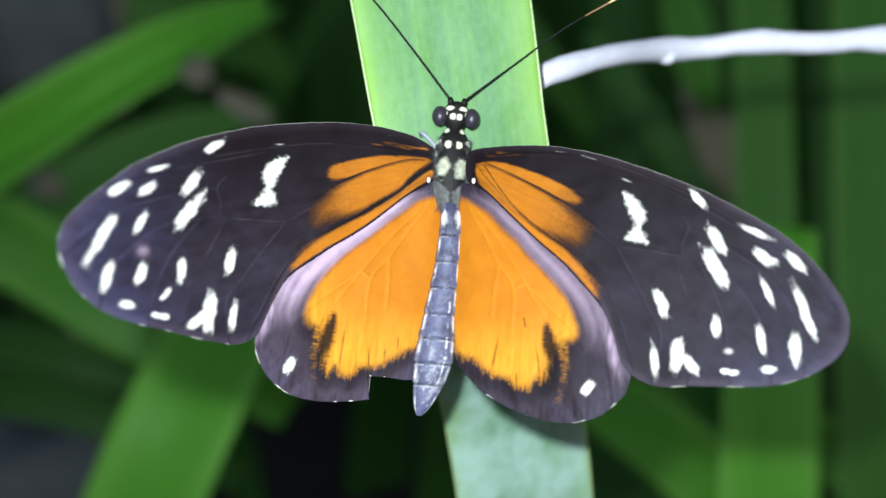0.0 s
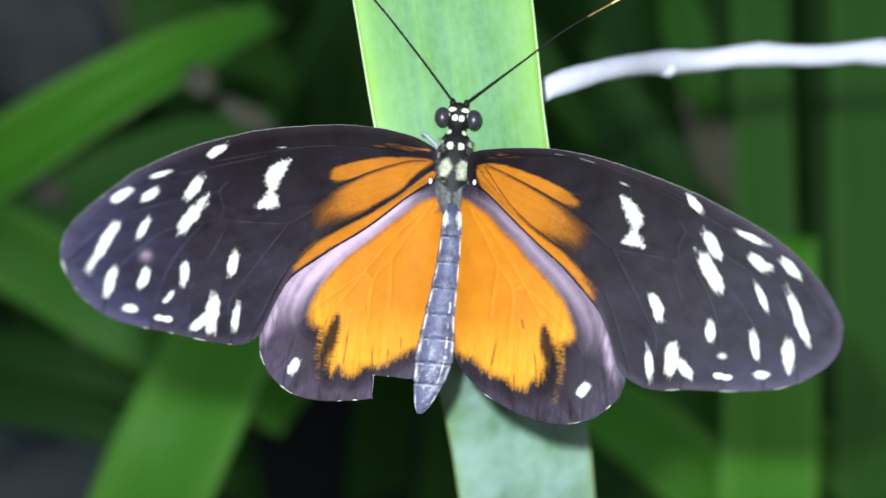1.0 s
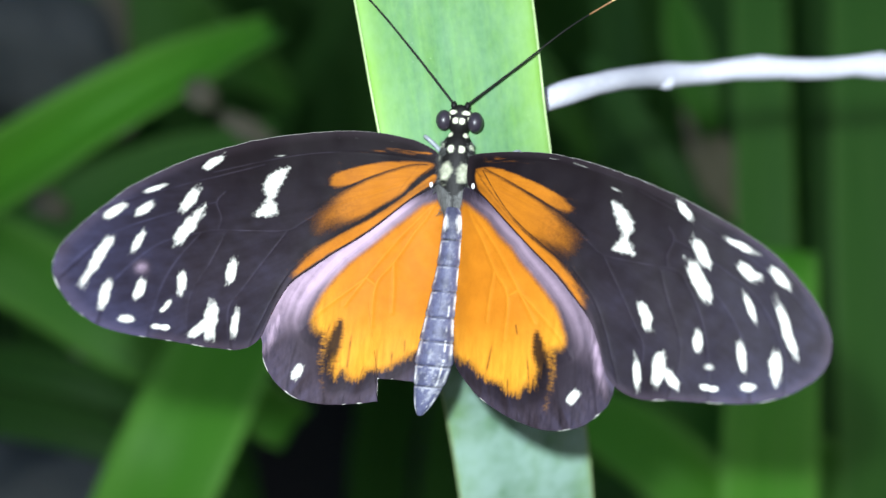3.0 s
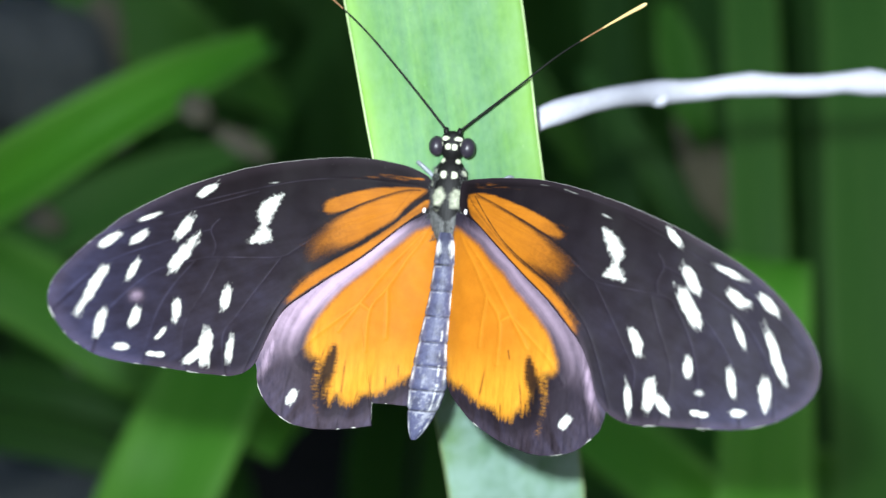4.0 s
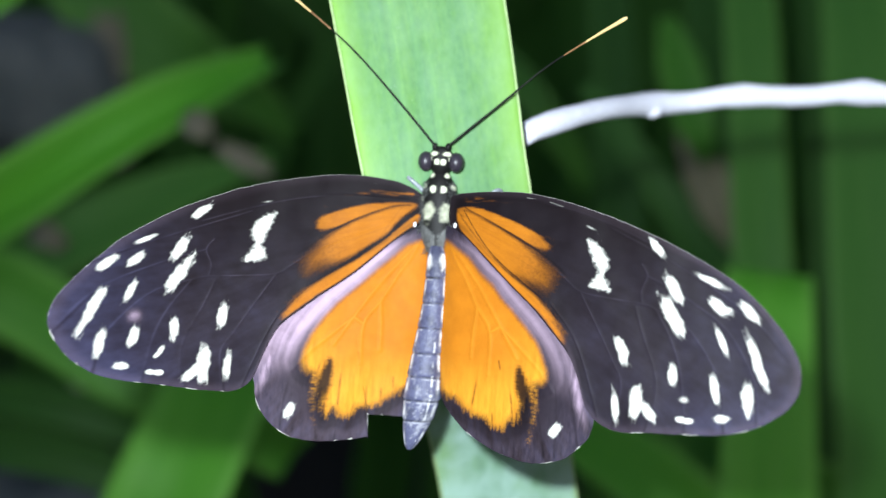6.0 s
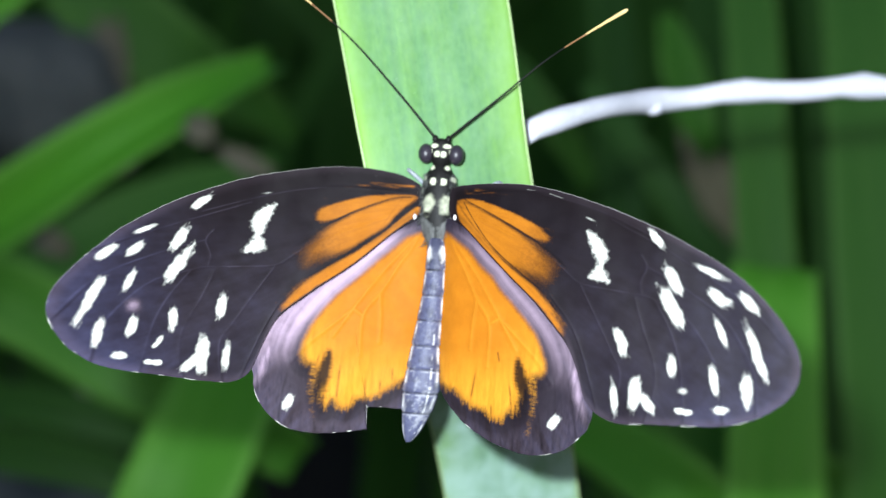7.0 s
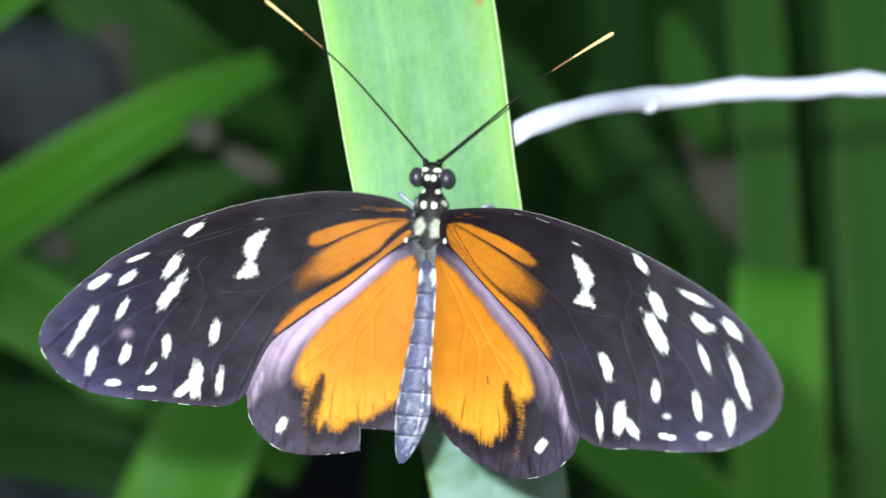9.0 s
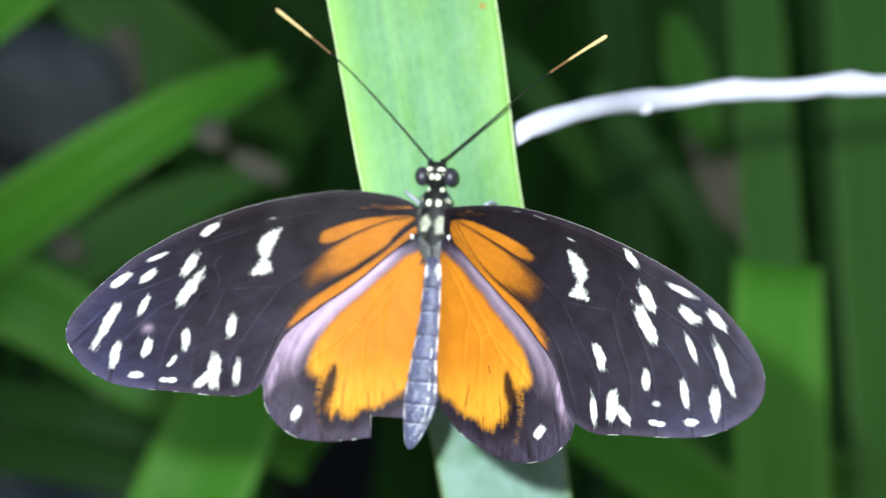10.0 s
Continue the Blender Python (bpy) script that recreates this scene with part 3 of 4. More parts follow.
def fore_pigment(spots, glass, lobes, darks, top, glint_at, hem, faint):
    def paint(x, y, to_rim):
        n = rough_noise(x, y, 1.3, 2)
        white = spot_mask(x, y, spots)
        white = np.maximum(white, (0.92 + 0.55 * rough_noise(x, y, 3.0, 8)) * patch_mask(x, y, glass, 4))
        r = np.hypot(x - 1.5, y - 1.0)
        run = np.arctan2(y - 1.0, x - 1.5)
        comb = rough_noise(run * 22.0, r * 0.3, 1.3, 12)
        fine = rough_noise(x, y, 5.0, 4)
        far = step(r, 7.0, 13.0)
        og = np.zeros(x.shape)
        for i, lobe in enumerate(lobes):
            d = inside_distance(x, y, spline(lobe, 4, True))
            soft = (0.42, 0.70, 0.46)[i]
            end = step(r, (9.5, 8.5, 12.5)[i], (13.0, 13.0, 16.5)[i])
            m = np.clip((d + 0.10 + 0.10 * n + end * (0.55 * comb + 0.25 * fine - 0.10) + soft * (0.45 + 0.75 * end)) / (soft * (0.95 + 2.1 * end)), 0, 1)
            if i == 1:
                # the middle lobe turns brown and thin outwards
                m = m * (1 - 0.40 * step(r + 1.6 * n + 1.5 * comb, 9.0, 15.5))
            if i == 2:
                m = m * (1 - 0.15 * step(r + 2 * comb, 15.0, 20.0))
            og = np.maximum(og, m)
        # brown haze beyond the lobes
        near = np.max([inside_distance(x, y, lobe) for lobe in lobes], axis=0)
        og = np.maximum(og, 0.22 * step(near + 1.2 * n + 1.2 * comb, -2.4, 0.2) * step(r, 5, 10) * (0.75 + 1.5 * fine))
        og = og * (0.97 + 0.35 * comb + 0.30 * fine * far)
        d, along = line_distance(x, y, top)
        og = np.maximum(og, np.clip(0.46 + 1.3 * rough_noise(x * 0.5, y * 4, 1.2, 6), 0, 1) * np.exp(-(d / 0.44) ** 2) * (1 - 0.75 * along))
        dark = np.zeros(x.shape)
        for i, line in enumerate(darks):
            d, along = line_distance(x, y, spline(line, 4))
            w = (0.085 + 0.12 * along ** 2, 0.075 + 0.03 * along, 0.40 - 0.30 * along, 0.06 + 0 * along)[i]
            k = (0.92, 0.95, 0.66, 0.5)[i]
            dark = np.maximum(dark, k * np.exp(-(d / w) ** 2) * (1.0 - (0, 0, 0.6, 0.3)[i] * along) * np.clip(0.85 + 0.8 * n, 0, 1))
        # brown overlay: light over the roots, heavier outwards on the middle lobe
        mid = step(inside_distance(x, y, lobes[1]), -2.4, -0.4)
        brown = 0.14 + 0.18 * far + 0.30 * mid * step(r + 1.2 * comb, 9.0, 15.0) + 0.5 * far * fine
        hind_lobe = step(inside_distance(x, y, lobes[2]), -0.15, 0.25)
        brown = brown * (1 - 0.75 * hind_lobe)
        dark = np.maximum(dark, np.clip(brown, 0, 0.85) * step(og, 0.05, 0.4))
        pale, dk = margin_ticks(x, y, to_rim, FORE_VEINS)
        rose = np.clip(0.05 * step(-to_rim, -1.2, -0.1), 0, 1)
        for cx, cy in faint:
            rose = np.maximum(rose, 0.55 * np.exp(-((x - cx) / 0.38) ** 2 - ((y - cy) / 0.52) ** 2) * (0.8 + 1.2 * rough_noise(x, y, 3.0, 9)))
        white = np.maximum(white, 0.8 * pale * step(rough_noise(x, y, 1.2, 19), -0.1, 0.1))
        # rim light painted on the edge hairs: a thin even line in front, broken bits behind
        lead = step(y + 0.45 * x, 0.5, 4.0)
        hem_glint = step(-to_rim, -0.12, -0.04) * (0.46 * lead + 0.75 * (1 - lead) * step(rough_noise(x, y, 0.75, 61), 0.02, 0.12) * step(x, 18, 20))
        white = np.maximum(white, hem_glint)
        # sheen marks painted in white on the front rim near the root
        d, _ = line_distance(x, y, glint_at)
        white = np.maximum(white, 0.42 * np.exp(-(d / 0.13) ** 2) * step(rough_noise(x * 0.6, y * 2, 1.6, 1), -0.05, 0.15))
        # scattered pale scales
        loose = step(grain(x, y, 4.5, 41), 0.965, 0.995) * step(x, 13, 18)
        white = np.maximum(white, 0.42 * loose)
        # a thin black hem beside the hindwing
        d, _ = line_distance(x, y, spline(hem, 6))
        dark = np.maximum(dark, 0.95 * np.exp(-(d / 0.17) ** 2))
        og = og * (1 - 0.8 * np.exp(-(d / 0.17) ** 2))
        # the front rim is near black
        front = 0.60 * step(-to_rim, -3.2, -0.6) * step(y, -12.0, -4.0) * step(-x, -32, -20) * (1 - step(og, 0.1, 0.4))
        return white, og, rose, np.clip(np.maximum.reduce([dark * step(near, -1.2, -0.2), 0.6 * dk, front]), 0, 1)
    return paint


def hind_pigment(orange, strip, streak, spot, pleats, flushed):
    def paint(x, y, to_rim):
        n = rough_noise(x, y, 1.5, 6)
        low = step(-y, 16.5, 19.5)
        o = inside_distance(x, y, orange)
        fine = rough_noise(x * 4.0, y * 0.6, 1.6, 8)
        rag = rough_noise(x * 1.0, y * 4.6, 1.5, 3)
        shred = rough_noise(x, y, 5.0, 2)
        # the orange field: a soft upper edge, a frayed lower one
        lobe = np.exp(-(((x - 12.6) / 1.6) ** 2 + ((y + 17.4) / 1.5) ** 2))
        og = np.clip((o + 0.14 * n + low * (1.0 * fine + 0.45 * shred) + 0.62 + 0.2 * lobe) / (1.25 + 1.1 * lobe), 0, 1)
        og = og * (1.0 + 0.22 * rough_noise(x * 1.6, y * 0.3, 1.1, 17))
        # beside the streak the orange thins out into cross-barred scales
        d, along = line_distance(x, y, spline(strip, 5))
        wide = 0.62 - 0.20 * along
        bars = np.clip(0.60 + 0.9 * rag + 0.4 * shred - 0.30 * along, 0, 1)
        og = np.maximum(og, step(wide - d + 0.25 * fine, -0.45, 0.45) * bars * (1 - 0.35 * along))
        # the black streak, ragged across
        d, along = line_distance(x, y, spline(streak, 5))
        width = 0.66 * np.sin(np.pi * np.clip(along * 0.80 + 0.14, 0, 1)) + 0.04
        dark = 0.95 * step(width - d + 0.50 * rag + 0.25 * fine, -0.38, 0.36) * (1 - 0.35 * step(along, 0.6, 1.0))
        dusk = step(1.2 - np.hypot((x - streak[-1][0]) / 1.0, (y - streak[-1][1] - 0.6) / 2.4), -0.2, 0.8)
        dark = np.maximum(dark, 0.75 * dusk * step(rag + 0.5 * fine + 0.3 * shred, -0.12, 0.22))
        # a rose band along the forewing, palest in its middle, and a dusky line inside it
        band = step(-o, -0.30, 0.30) * step(-y, 1.0, 4.5) * (1 - 0.94 * step(-y - 0.5 * (x - 14), 12.0, 18.5))
        lines = 0.74 + 0.50 * rough_noise(o * 2.0, y * 0.10, 1.3, 15) + 0.3 * n
        crest = 0.42 * np.exp(-((o + 1.05 + 0.04 * (-y - 8)) / 0.42) ** 2)
        dull = np.exp(-((o + 0.40) / 0.45) ** 2) * (0.6 * step(y, -8.5, -4.5) + 0.8 * step(-y, 10.5, 14)) * (0.9 + n)
        flush = 0.72 * np.exp(-(((x - 16.9 + 0.24 * (y + 18)) / 0.55) ** 2 + ((y + 17.2) / 2.8) ** 2)) * (0.8 + 1.2 * fine)
        rose = np.maximum(flushed * band * (lines + crest) * (1 - 0.75 * dull), flush)
        pale, dk = margin_ticks(x, y, to_rim, pleats)
        rose = np.clip(rose + 0.03 * step(-to_rim, -6.0, -0.2) * (0.8 + 3.0 * fine), 0, 1)
        white = np.maximum(spot_mask(x, y, spot), 0.9 * pale * step(rough_noise(x, y, 1.2, 19), -0.15, 0.05))
        # broken highlights along the lower rim, painted in white
        rim_glint = 0.62 * step(rough_noise(x, y, 0.7, 71), 0.05, 0.18) * step(-to_rim, -0.14, -0.04) * step(-y, 18, 20)
        white = np.maximum(white, rim_glint)
        edge = step(0.9 - o + 0.8 * fine, 0.0, 1.0) * low * step(o, -0.6, 0.1)
        dark = np.maximum(dark, 0.40 * edge)
        pleat = np.zeros(x.shape)
        for line in pleats:
            e, t = line_distance(x, y, spline(line, 5))
            pleat = np.maximum(pleat, np.exp(-(e / 0.11) ** 2) * step(t, 0.0, 0.25) * (0.42 + 0.22 * og) * np.clip(0.7 + 1.6 * n, 0, 1))
        # black ground between the pale pleats, deepest below the orange
        pit = 0.55 * step(-o, -0.2, 0.5) * step(-y, 17.0, 19.0) * (1 - step(-o, 0.9, 2.4)) * np.clip(0.7 + 1.5 * fine, 0, 1)
        return white, og, rose, np.clip(np.maximum.reduce([dark, 0.5 * dk, pleat, pit]), 0, 1)
    return paint


def lathe(stations, sides=48, rows=160, pigment=None, name="body", ribs=None):
    """A body along y: stations are y, x, z of the middle, half width, half height. Millimetres."""
    s = resample(spline(stations, 12), rows)
    a = np.linspace(0, 2 * np.pi, sides, endpoint=False)
    swell = ribs(s[:, 0]) if ribs is not None else np.ones(rows)
    X = s[:, 1][:, None] + np.cos(a)[None] * (s[:, 3] * swell)[:, None]
    Z = s[:, 2][:, None] + np.sin(a)[None] * (s[:, 4] * swell)[:, None]
    Y = np.repeat(s[:, 0][:, None], sides, 1)
    v = np.stack([X, Y, Z], 2).reshape(-1, 3)
    k = np.arange(sides)
    k1 = (k + 1) % sides
    f = [np.stack([i * sides + k, i * sides + k1, (i + 1) * sides + k1, (i + 1) * sides + k], 1) for i in range(rows - 1)]
    n = len(v)
    v = np.vstack([v, [[s[0, 1], s[0, 0], s[0, 2]], [s[-1, 1], s[-1, 0], s[-1, 2]]]])
    caps = np.concatenate([np.stack([np.full(sides, n), k1, k], 1), np.stack([np.full(sides, n + 1), (rows - 1) * sides + k, (rows - 1) * sides + k1], 1)])
    me = bpy.data.meshes.new(name)
    me.from_pydata((v * 0.001).tolist(), [], np.concatenate(f).tolist() + caps.tolist())
    col = np.zeros((len(v), 4))
    if pigment is not None:
        ang = np.r_[np.tile(a, rows), 0, 0]
        mid = np.r_[np.repeat(s[:, 1], sides), s[0, 1], s[-1, 1]]
        col[:, :3] = np.stack(pigment(v[:, 0] - mid, v[:, 1], ang), 1)
    me.color_attributes.new("pigment", "FLOAT_COLOR", "POINT").data.foreach_set("color", col.ravel())
    me.update()
    return me


def tube(path, radii, sides=10):
    """A bmesh tube along a path in metres, with round ends."""
    bm = bmesh.new()
    p = [Vector(q) for q in path]
    rings, side = [], None
    for i, q in enumerate(p):
        d = (p[min(i + 1, len(p) - 1)] - p[max(i - 1, 0)]).normalized()
        side = (side - side.dot(d) * d).normalized() if side is not None else d.orthogonal().normalized()
        up = d.cross(side)
        rings.append([bm.verts.new(q + radii[i] * (math.cos(t) * side + math.sin(t) * up)) for t in (2 * math.pi * k / sides for k in range(sides))])
    for a, b in zip(rings, rings[1:]):
        for k in range(sides):
            bm.faces.new((a[k], a[(k + 1) % sides], b[(k + 1) % sides], b[k]))
    bm.faces.new(rings[0][::-1])
    bm.faces.new(rings[-1])
    return bm


def ball(centre, rx, ry, rz, u=28, v=20):
    bm = bmesh.new()
    bmesh.ops.create_uvsphere(bm, u_segments=u, v_segments=v, radius=1.0)
    bmesh.ops.scale(bm, vec=(rx, ry, rz), verts=bm.verts)
    bmesh.ops.translate(bm, vec=centre, verts=bm.verts)
    return bm


BODY_SPOTS = [(0.72, 7.55, 0.42, 0.26), (0.36, 6.6, 0.32, 0.36), (1.1, 6.95, 0.16, 0.2), (0.85, 5.2, 0.28, 0.3), (0.58, 3.55, 0.33, 0.42),
              (1.72, 3.95, 0.36, 0.32), (1.95, 2.5, 0.25, 0.38)]


def fur_paint(x, y, ang):
    top = step(np.sin(ang), -0.3, 0.1)
    w = np.zeros(x.shape)
    for sx in (-1, 1):
        for cx, cy, a, b in BODY_SPOTS:
            r = np.hypot((x - sx * cx) / a, (y - cy) / b) + 0.5 * rough_noise(x, y, 3.0, cx * 7)
            w = np.maximum(w, step(-r, -1.15, -0.75))
        r = np.hypot((x - sx * 0.95) / 0.70, (y - 0.9) / 1.15) + 0.9 * rough_noise(x, y, 1.8, 2)
        w = np.maximum(w, (0.50 + 0.5 * rough_noise(x, y, 3.0, 5)) * step(-r, -1.15, -0.6))
    # a black triangle below the pale pair, grey fur round it
    wedge = 1.5 * np.clip(1 + (y + 0.2) / 1.5, 0, 1)
    grey = step(-y, 0.0, 0.7) * step(np.abs(x) - wedge + 0.5 * rough_noise(x, y, 2.0, 9), 0.0, 0.35) + 0.22 * step(np.abs(x), 1.5, 2.0)
    return w * top, np.clip(grey, 0, 1), np.zeros(x.shape)


RINGS = [-3.2, -6.4, -9.2, -12.0, -14.8, -17.4, -20.0, -22.2]


def abdomen_ribs(y):
    f = np.ones(y.shape)
    for r in RINGS[1:]:
        f = f - 0.055 * np.exp(-((y - r) / 0.16) ** 2) + 0.03 * np.exp(-((y - r - 0.5) / 0.45) ** 2)
    return f


def abdomen_paint(x, y, ang):
    side = np.abs(np.cos(ang))
    n = rough_noise(np.cos(ang) * 2, y, 1.6, 4)
    dashed = 0.55 + 0.45 * np.sin(y * 2.3 + 4 * n)
    line = np.exp(-((side - 0.86) / 0.075) ** 2) * step(np.sin(ang), -0.4, 0.1) * dashed
    # a dashed highlight painted along the right of the back
    line = np.maximum(line, 0.8 * np.exp(-((np.cos(ang) - 0.52) / 0.05) ** 2) * step(n, -0.05, 0.15) * step(-y, 11, 14))
    r = np.hypot((np.abs(x) - 0.72) / 0.36, (y + 4.6) / 1.0) + 0.6 * n
    w = np.maximum(line, 0.9 * step(-r, -1.2, -0.7))
    joint = np.zeros(x.shape)
    for q in RINGS[1:]:
        joint = np.maximum(joint, np.exp(-((y - q) / 0.11) ** 2))
        w = np.maximum(w, 0.30 * np.exp(-((y - q + 0.22) / 0.10) ** 2) * step(n, -0.1, 0.2))
    # darker blotches before each ring, pale flecks on the flank and towards the tip
    blot = np.zeros(x.shape)
    for q in RINGS[1:]:
        blot = np.maximum(blot, 0.42 * np.exp(-((y - q - 0.9) / 0.7) ** 2) * step(rough_noise(x, y, 1.1, 14), -0.10, 0.16))
    fleck = 0.28 * step(rough_noise(x * 1.5, y, 1.5, 21), 0.0, 0.27) * step(np.sin(ang), 0.0, 0.4) * (0.35 + 0.65 * step(-y, 16, 21))
    w = np.maximum(w, fleck)
    return np.clip(w, 0, 1), np.zeros(x.shape), np.clip(np.maximum(0.75 * joint * np.clip(0.8 + 1.6 * n, 0, 1), blot) + 0.45 * step(y, -8, -5) * (side < 0.55), 0, 1)


def antenna(side, parent):
    mid, end = ((10.9, 17.6, 0.4), (19.6, 22.35, 5.1)) if side > 0 else ((10.6, 18.6, 2.4), (20.05, 25.8, 3.2))
    a, b = Vector((0.75, 8.5, -0.1)), Vector(mid)
    sag = Vector((0.0, 0.2, -0.8)) if side > 0 else Vector((-0.12, 0.08, 0))
    way = spline([a, a.lerp(b, 0.5) + sag, b, b.lerp(Vector(end), 0.55) + Vector((0.05, 0.18, 0)), end], 14)
    way[:, 0] *= side
    way = resample(way, 70) * 0.001
    black = [0.00015 - 0.00006 * i / 46 for i in range(47)]
    stem = part("antenna", tube(way[:47], black, 8), HORN, parent, "thin black antenna")
    part("brown_shaft", tube(way[46:55], [0.00009 + 0.000002 * i for i in range(9)], 8), TAWNY, stem, "thin brown stretch of the antenna")
    gold = [0.000105 + 0.00015 * (i / 15) ** 1.1 for i in range(16)]
    gold[-2:] = [0.00023, 0.00012]
    part("club", tube(way[54:], gold, 10), GOLD, stem, "pale golden club of the antenna")
    part("socket", ball(Vector((side * 0.00075, 0.0084, -0.0001)), 0.00032, 0.00046, 0.00032, 14, 10), FUR, parent)


def leg(points, parent):
    way = resample(spline(points, 8), 26) * 0.001
    part("leg", tube(way, [0.00028 - 0.00012 * i / 25 for i in range(26)], 8), LEG, parent)


def tufts():
    """Short hairs along the sides and the hind end of the thorax."""
    rng = random.Random(8)
    bm = bmesh.new()
    for i in range(520):
        s = rng.choice((-1, 1))
        y = rng.uniform(-3.6, 4.6)
        if y < -1.2:
            x = rng.uniform(0.1, 1.3) * s
        else:
            x = s * (rng.uniform(1.35, 2.1) if rng.random() < 0.8 else rng.uniform(1.0, 1.9)) * (1.0 if y < 3 else 0.8)
        z = -1.35 + 1.42 * math.sqrt(max(0.05, 1 - (x / 2.25) ** 2)) + 0.15
        if y < -1.2:
            z -= 0.10 * (-1.2 - y) ** 1.5
        out = Vector((s * rng.uniform(0.1, 0.9), rng.uniform(-1.1, -0.1), rng.uniform(0.05, 0.5))).normalized()
        size = rng.uniform(0.35, 0.95)
        p = Vector((x, y, z - 0.15))
        side = out.cross(Vector((0, 0, 1))).normalized() * 0.022
        up = side.cross(out).normalized() * 0.022
        ring = [bm.verts.new((p + side * c + up * d) * 0.001) for c, d in ((1, 0), (-0.5, 0.87), (-0.5, -0.87))]
        tip = bm.verts.new((p + out * size + Vector((0, -0.12 * size, 0.05))) * 0.001)
        for k in range(3):
            bm.faces.new((ring[k], ring[(k + 1) % 3], tip))
    return bm


LEFT_WINGS = {}


def build_butterfly():
    top = new("butterfly")
    top.empty_display_size = 0.01
    tagged(top, "black orange and white butterfly resting open-winged on a leaf", "butterfly")

    rim_marks_r = [(9.6, 2.55), (12.6, 2.0), (15.4, 1.0)]
    rim_marks_l = [(6.85, 3.65), (10.32, 3.67), (13.56, 3.14), (16.4, 2.5)]
    hind_o_r = [(1.2, -2.03), (4.2, -4.1), (5.7, -5.8), (7.1, -7.0), (8.1, -8.3), (9.55, -9.75), (10.95, -11.2), (12.15, -12.65), (12.9, -14.1), (13.45, -15.6), (13.6, -16.35),
                (13.2, -17.05), (12.5, -17.3), (11.8, -17.7), (11.3, -18.8), (10.95, -19.9), (10.6, -21.2), (10.4, -21.3), (10.05, -20.8), (9.7, -21.3), (9.3, -21.95), (8.1, -21.95), (7.2, -21.15),
                (5.95, -20.95), (4.85, -20.35), (3.8, -19.4), (2.8, -19.2), (1.96, -18.7), (0.6, -11.4), (0.4, -5.38)]
    hind_o_l = [(0.95, -1.95), (3.14, -2.85), (4.7, -4.4), (6.3, -6.0), (7.7, -7.5), (8.95, -8.75), (10.2, -10.0), (11.5, -11.75), (12.55, -13.6), (13.15, -15.2), (13.42, -16.6), (13.15, -17.5),
                (12.6, -17.95), (11.9, -18.1), (11.4, -18.9), (11.05, -20.3), (10.8, -21.8), (10.5, -22.5), (10.2, -22.3), (9.66, -21.5), (9.05, -22.25), (8.4, -22.45), (7.6, -22.05), (7.2, -21.35),
                (6.4, -21.2), (5.5, -21.05), (4.85, -20.7), (4.1, -20.15), (3.35, -19.55), (2.6, -19.0), (0.3, -18), (0.2, -10.46), (0.2, -5.4)]
    strip_r, strip_l = [(12.0, -17.4), (12.3, -18.4), (12.45, -19.8), (12.3, -21.6), (12.0, -23.2)], [(11.75, -17.6), (11.8, -18.9), (11.95, -20.3), (11.75, -22.0), (11.5, -23.6)]
    hs_r, hs_l = [(14.70, -21.52, 0.72, 0.62, 60, 1)], [(14.12, -21.98, 0.72, 0.60, 110, 1)]
    streak_r, streak_l = [(10.55, -15.7), (10.95, -17.3), (11.3, -18.6), (11.8, -20.2)], [(10.42, -16.35), (10.75, -18.1), (10.95, -19.6), (11.2, -21.2)]

    fore_rel = lambda x, y: 0.03 * vein_field(x, y, FORE_VEINS, 0.13) + 0.07 * np.sin(x * 0.9 + y * 0.35)
    hind_rel = lambda x, y: 0.07 * vein_field(x, y, HIND_VEINS, 0.22) + 0.05 * np.sin(x * 1.3 + y * 0.15)
    for side, lift, rim, spots, glass, lobes, darks, streak, marks in (
            (1, lift_right, FORE_RIM_R, SPOTS_R_OUTER + SPOTS_R_INNER, GLASS_R, LOBES_R, DARKS_R, [(3.4, 2.37), (6.44, 2.09), (8.85, 1.63)], rim_marks_r),
            (-1, lift_left, FORE_RIM_L, SPOTS_L_OUTER + SPOTS_L_INNER, GLASS_L, LOBES_L, DARKS_L, [(3.0, 2.86), (7.2, 2.74), (10.52, 2.14)], rim_marks_l)):
        me = wing_mesh("forewing", rim, (17.0, -6.0), side, lift, 0.0, fore_pigment(spots, glass, lobes, darks, streak, marks, rim[-8:], [(28.0, -12.9)] if side < 0 else []), fore_rel, FORE_VEINS, 190, 720)
        hang("forewing", me, WING, top, "dark brown forewing with white spots and an orange root")
    for side, lift, rim, orange, strip, streak, spot, pleats, flushed, label in (
            (1, lift_right, HIND_RIM_R, hind_o_r, strip_r, streak_r, hs_r, HIND_PLEATS_R, 0.42, "orange hindwing with a dark rim and one white spot"),
            (-1, lift_left, HIND_RIM_L, hind_o_l, strip_l, streak_l, hs_l, HIND_PLEATS_L, 1.0, "orange hindwing with a dark rim, torn beside the abdomen")):
        me = wing_mesh("hindwing", rim, (8.0, -13.0), side, lift, -0.4, hind_pigment(orange, strip, streak, spot, pleats, flushed), hind_rel, HIND_VEINS, 160, 560)
        ob = hang("hindwing", me, WING, top, label)
        if side < 0:
            LEFT_WINGS["hindwing"] = ob

    thorax = lathe([(5.9, 0, -1.2, 0.75, 0.7), (5.2, 0, -1.2, 1.15, 1.0), (4.2, 0, -1.2, 1.75, 1.25), (2.4, 0, -1.3, 2.1, 1.45), (0.4, 0, -1.4, 2.1, 1.5),
                    (-1.6, 0.1, -1.4, 1.9, 1.35), (-3.2, 0.2, -1.2, 1.25, 1.05), (-4.2, 0.3, -1.0, 0.8, 0.8)], 56, 150, fur_paint, "thorax")
    hang("thorax", thorax, FUR, top, "furry black thorax with pale yellow spots")
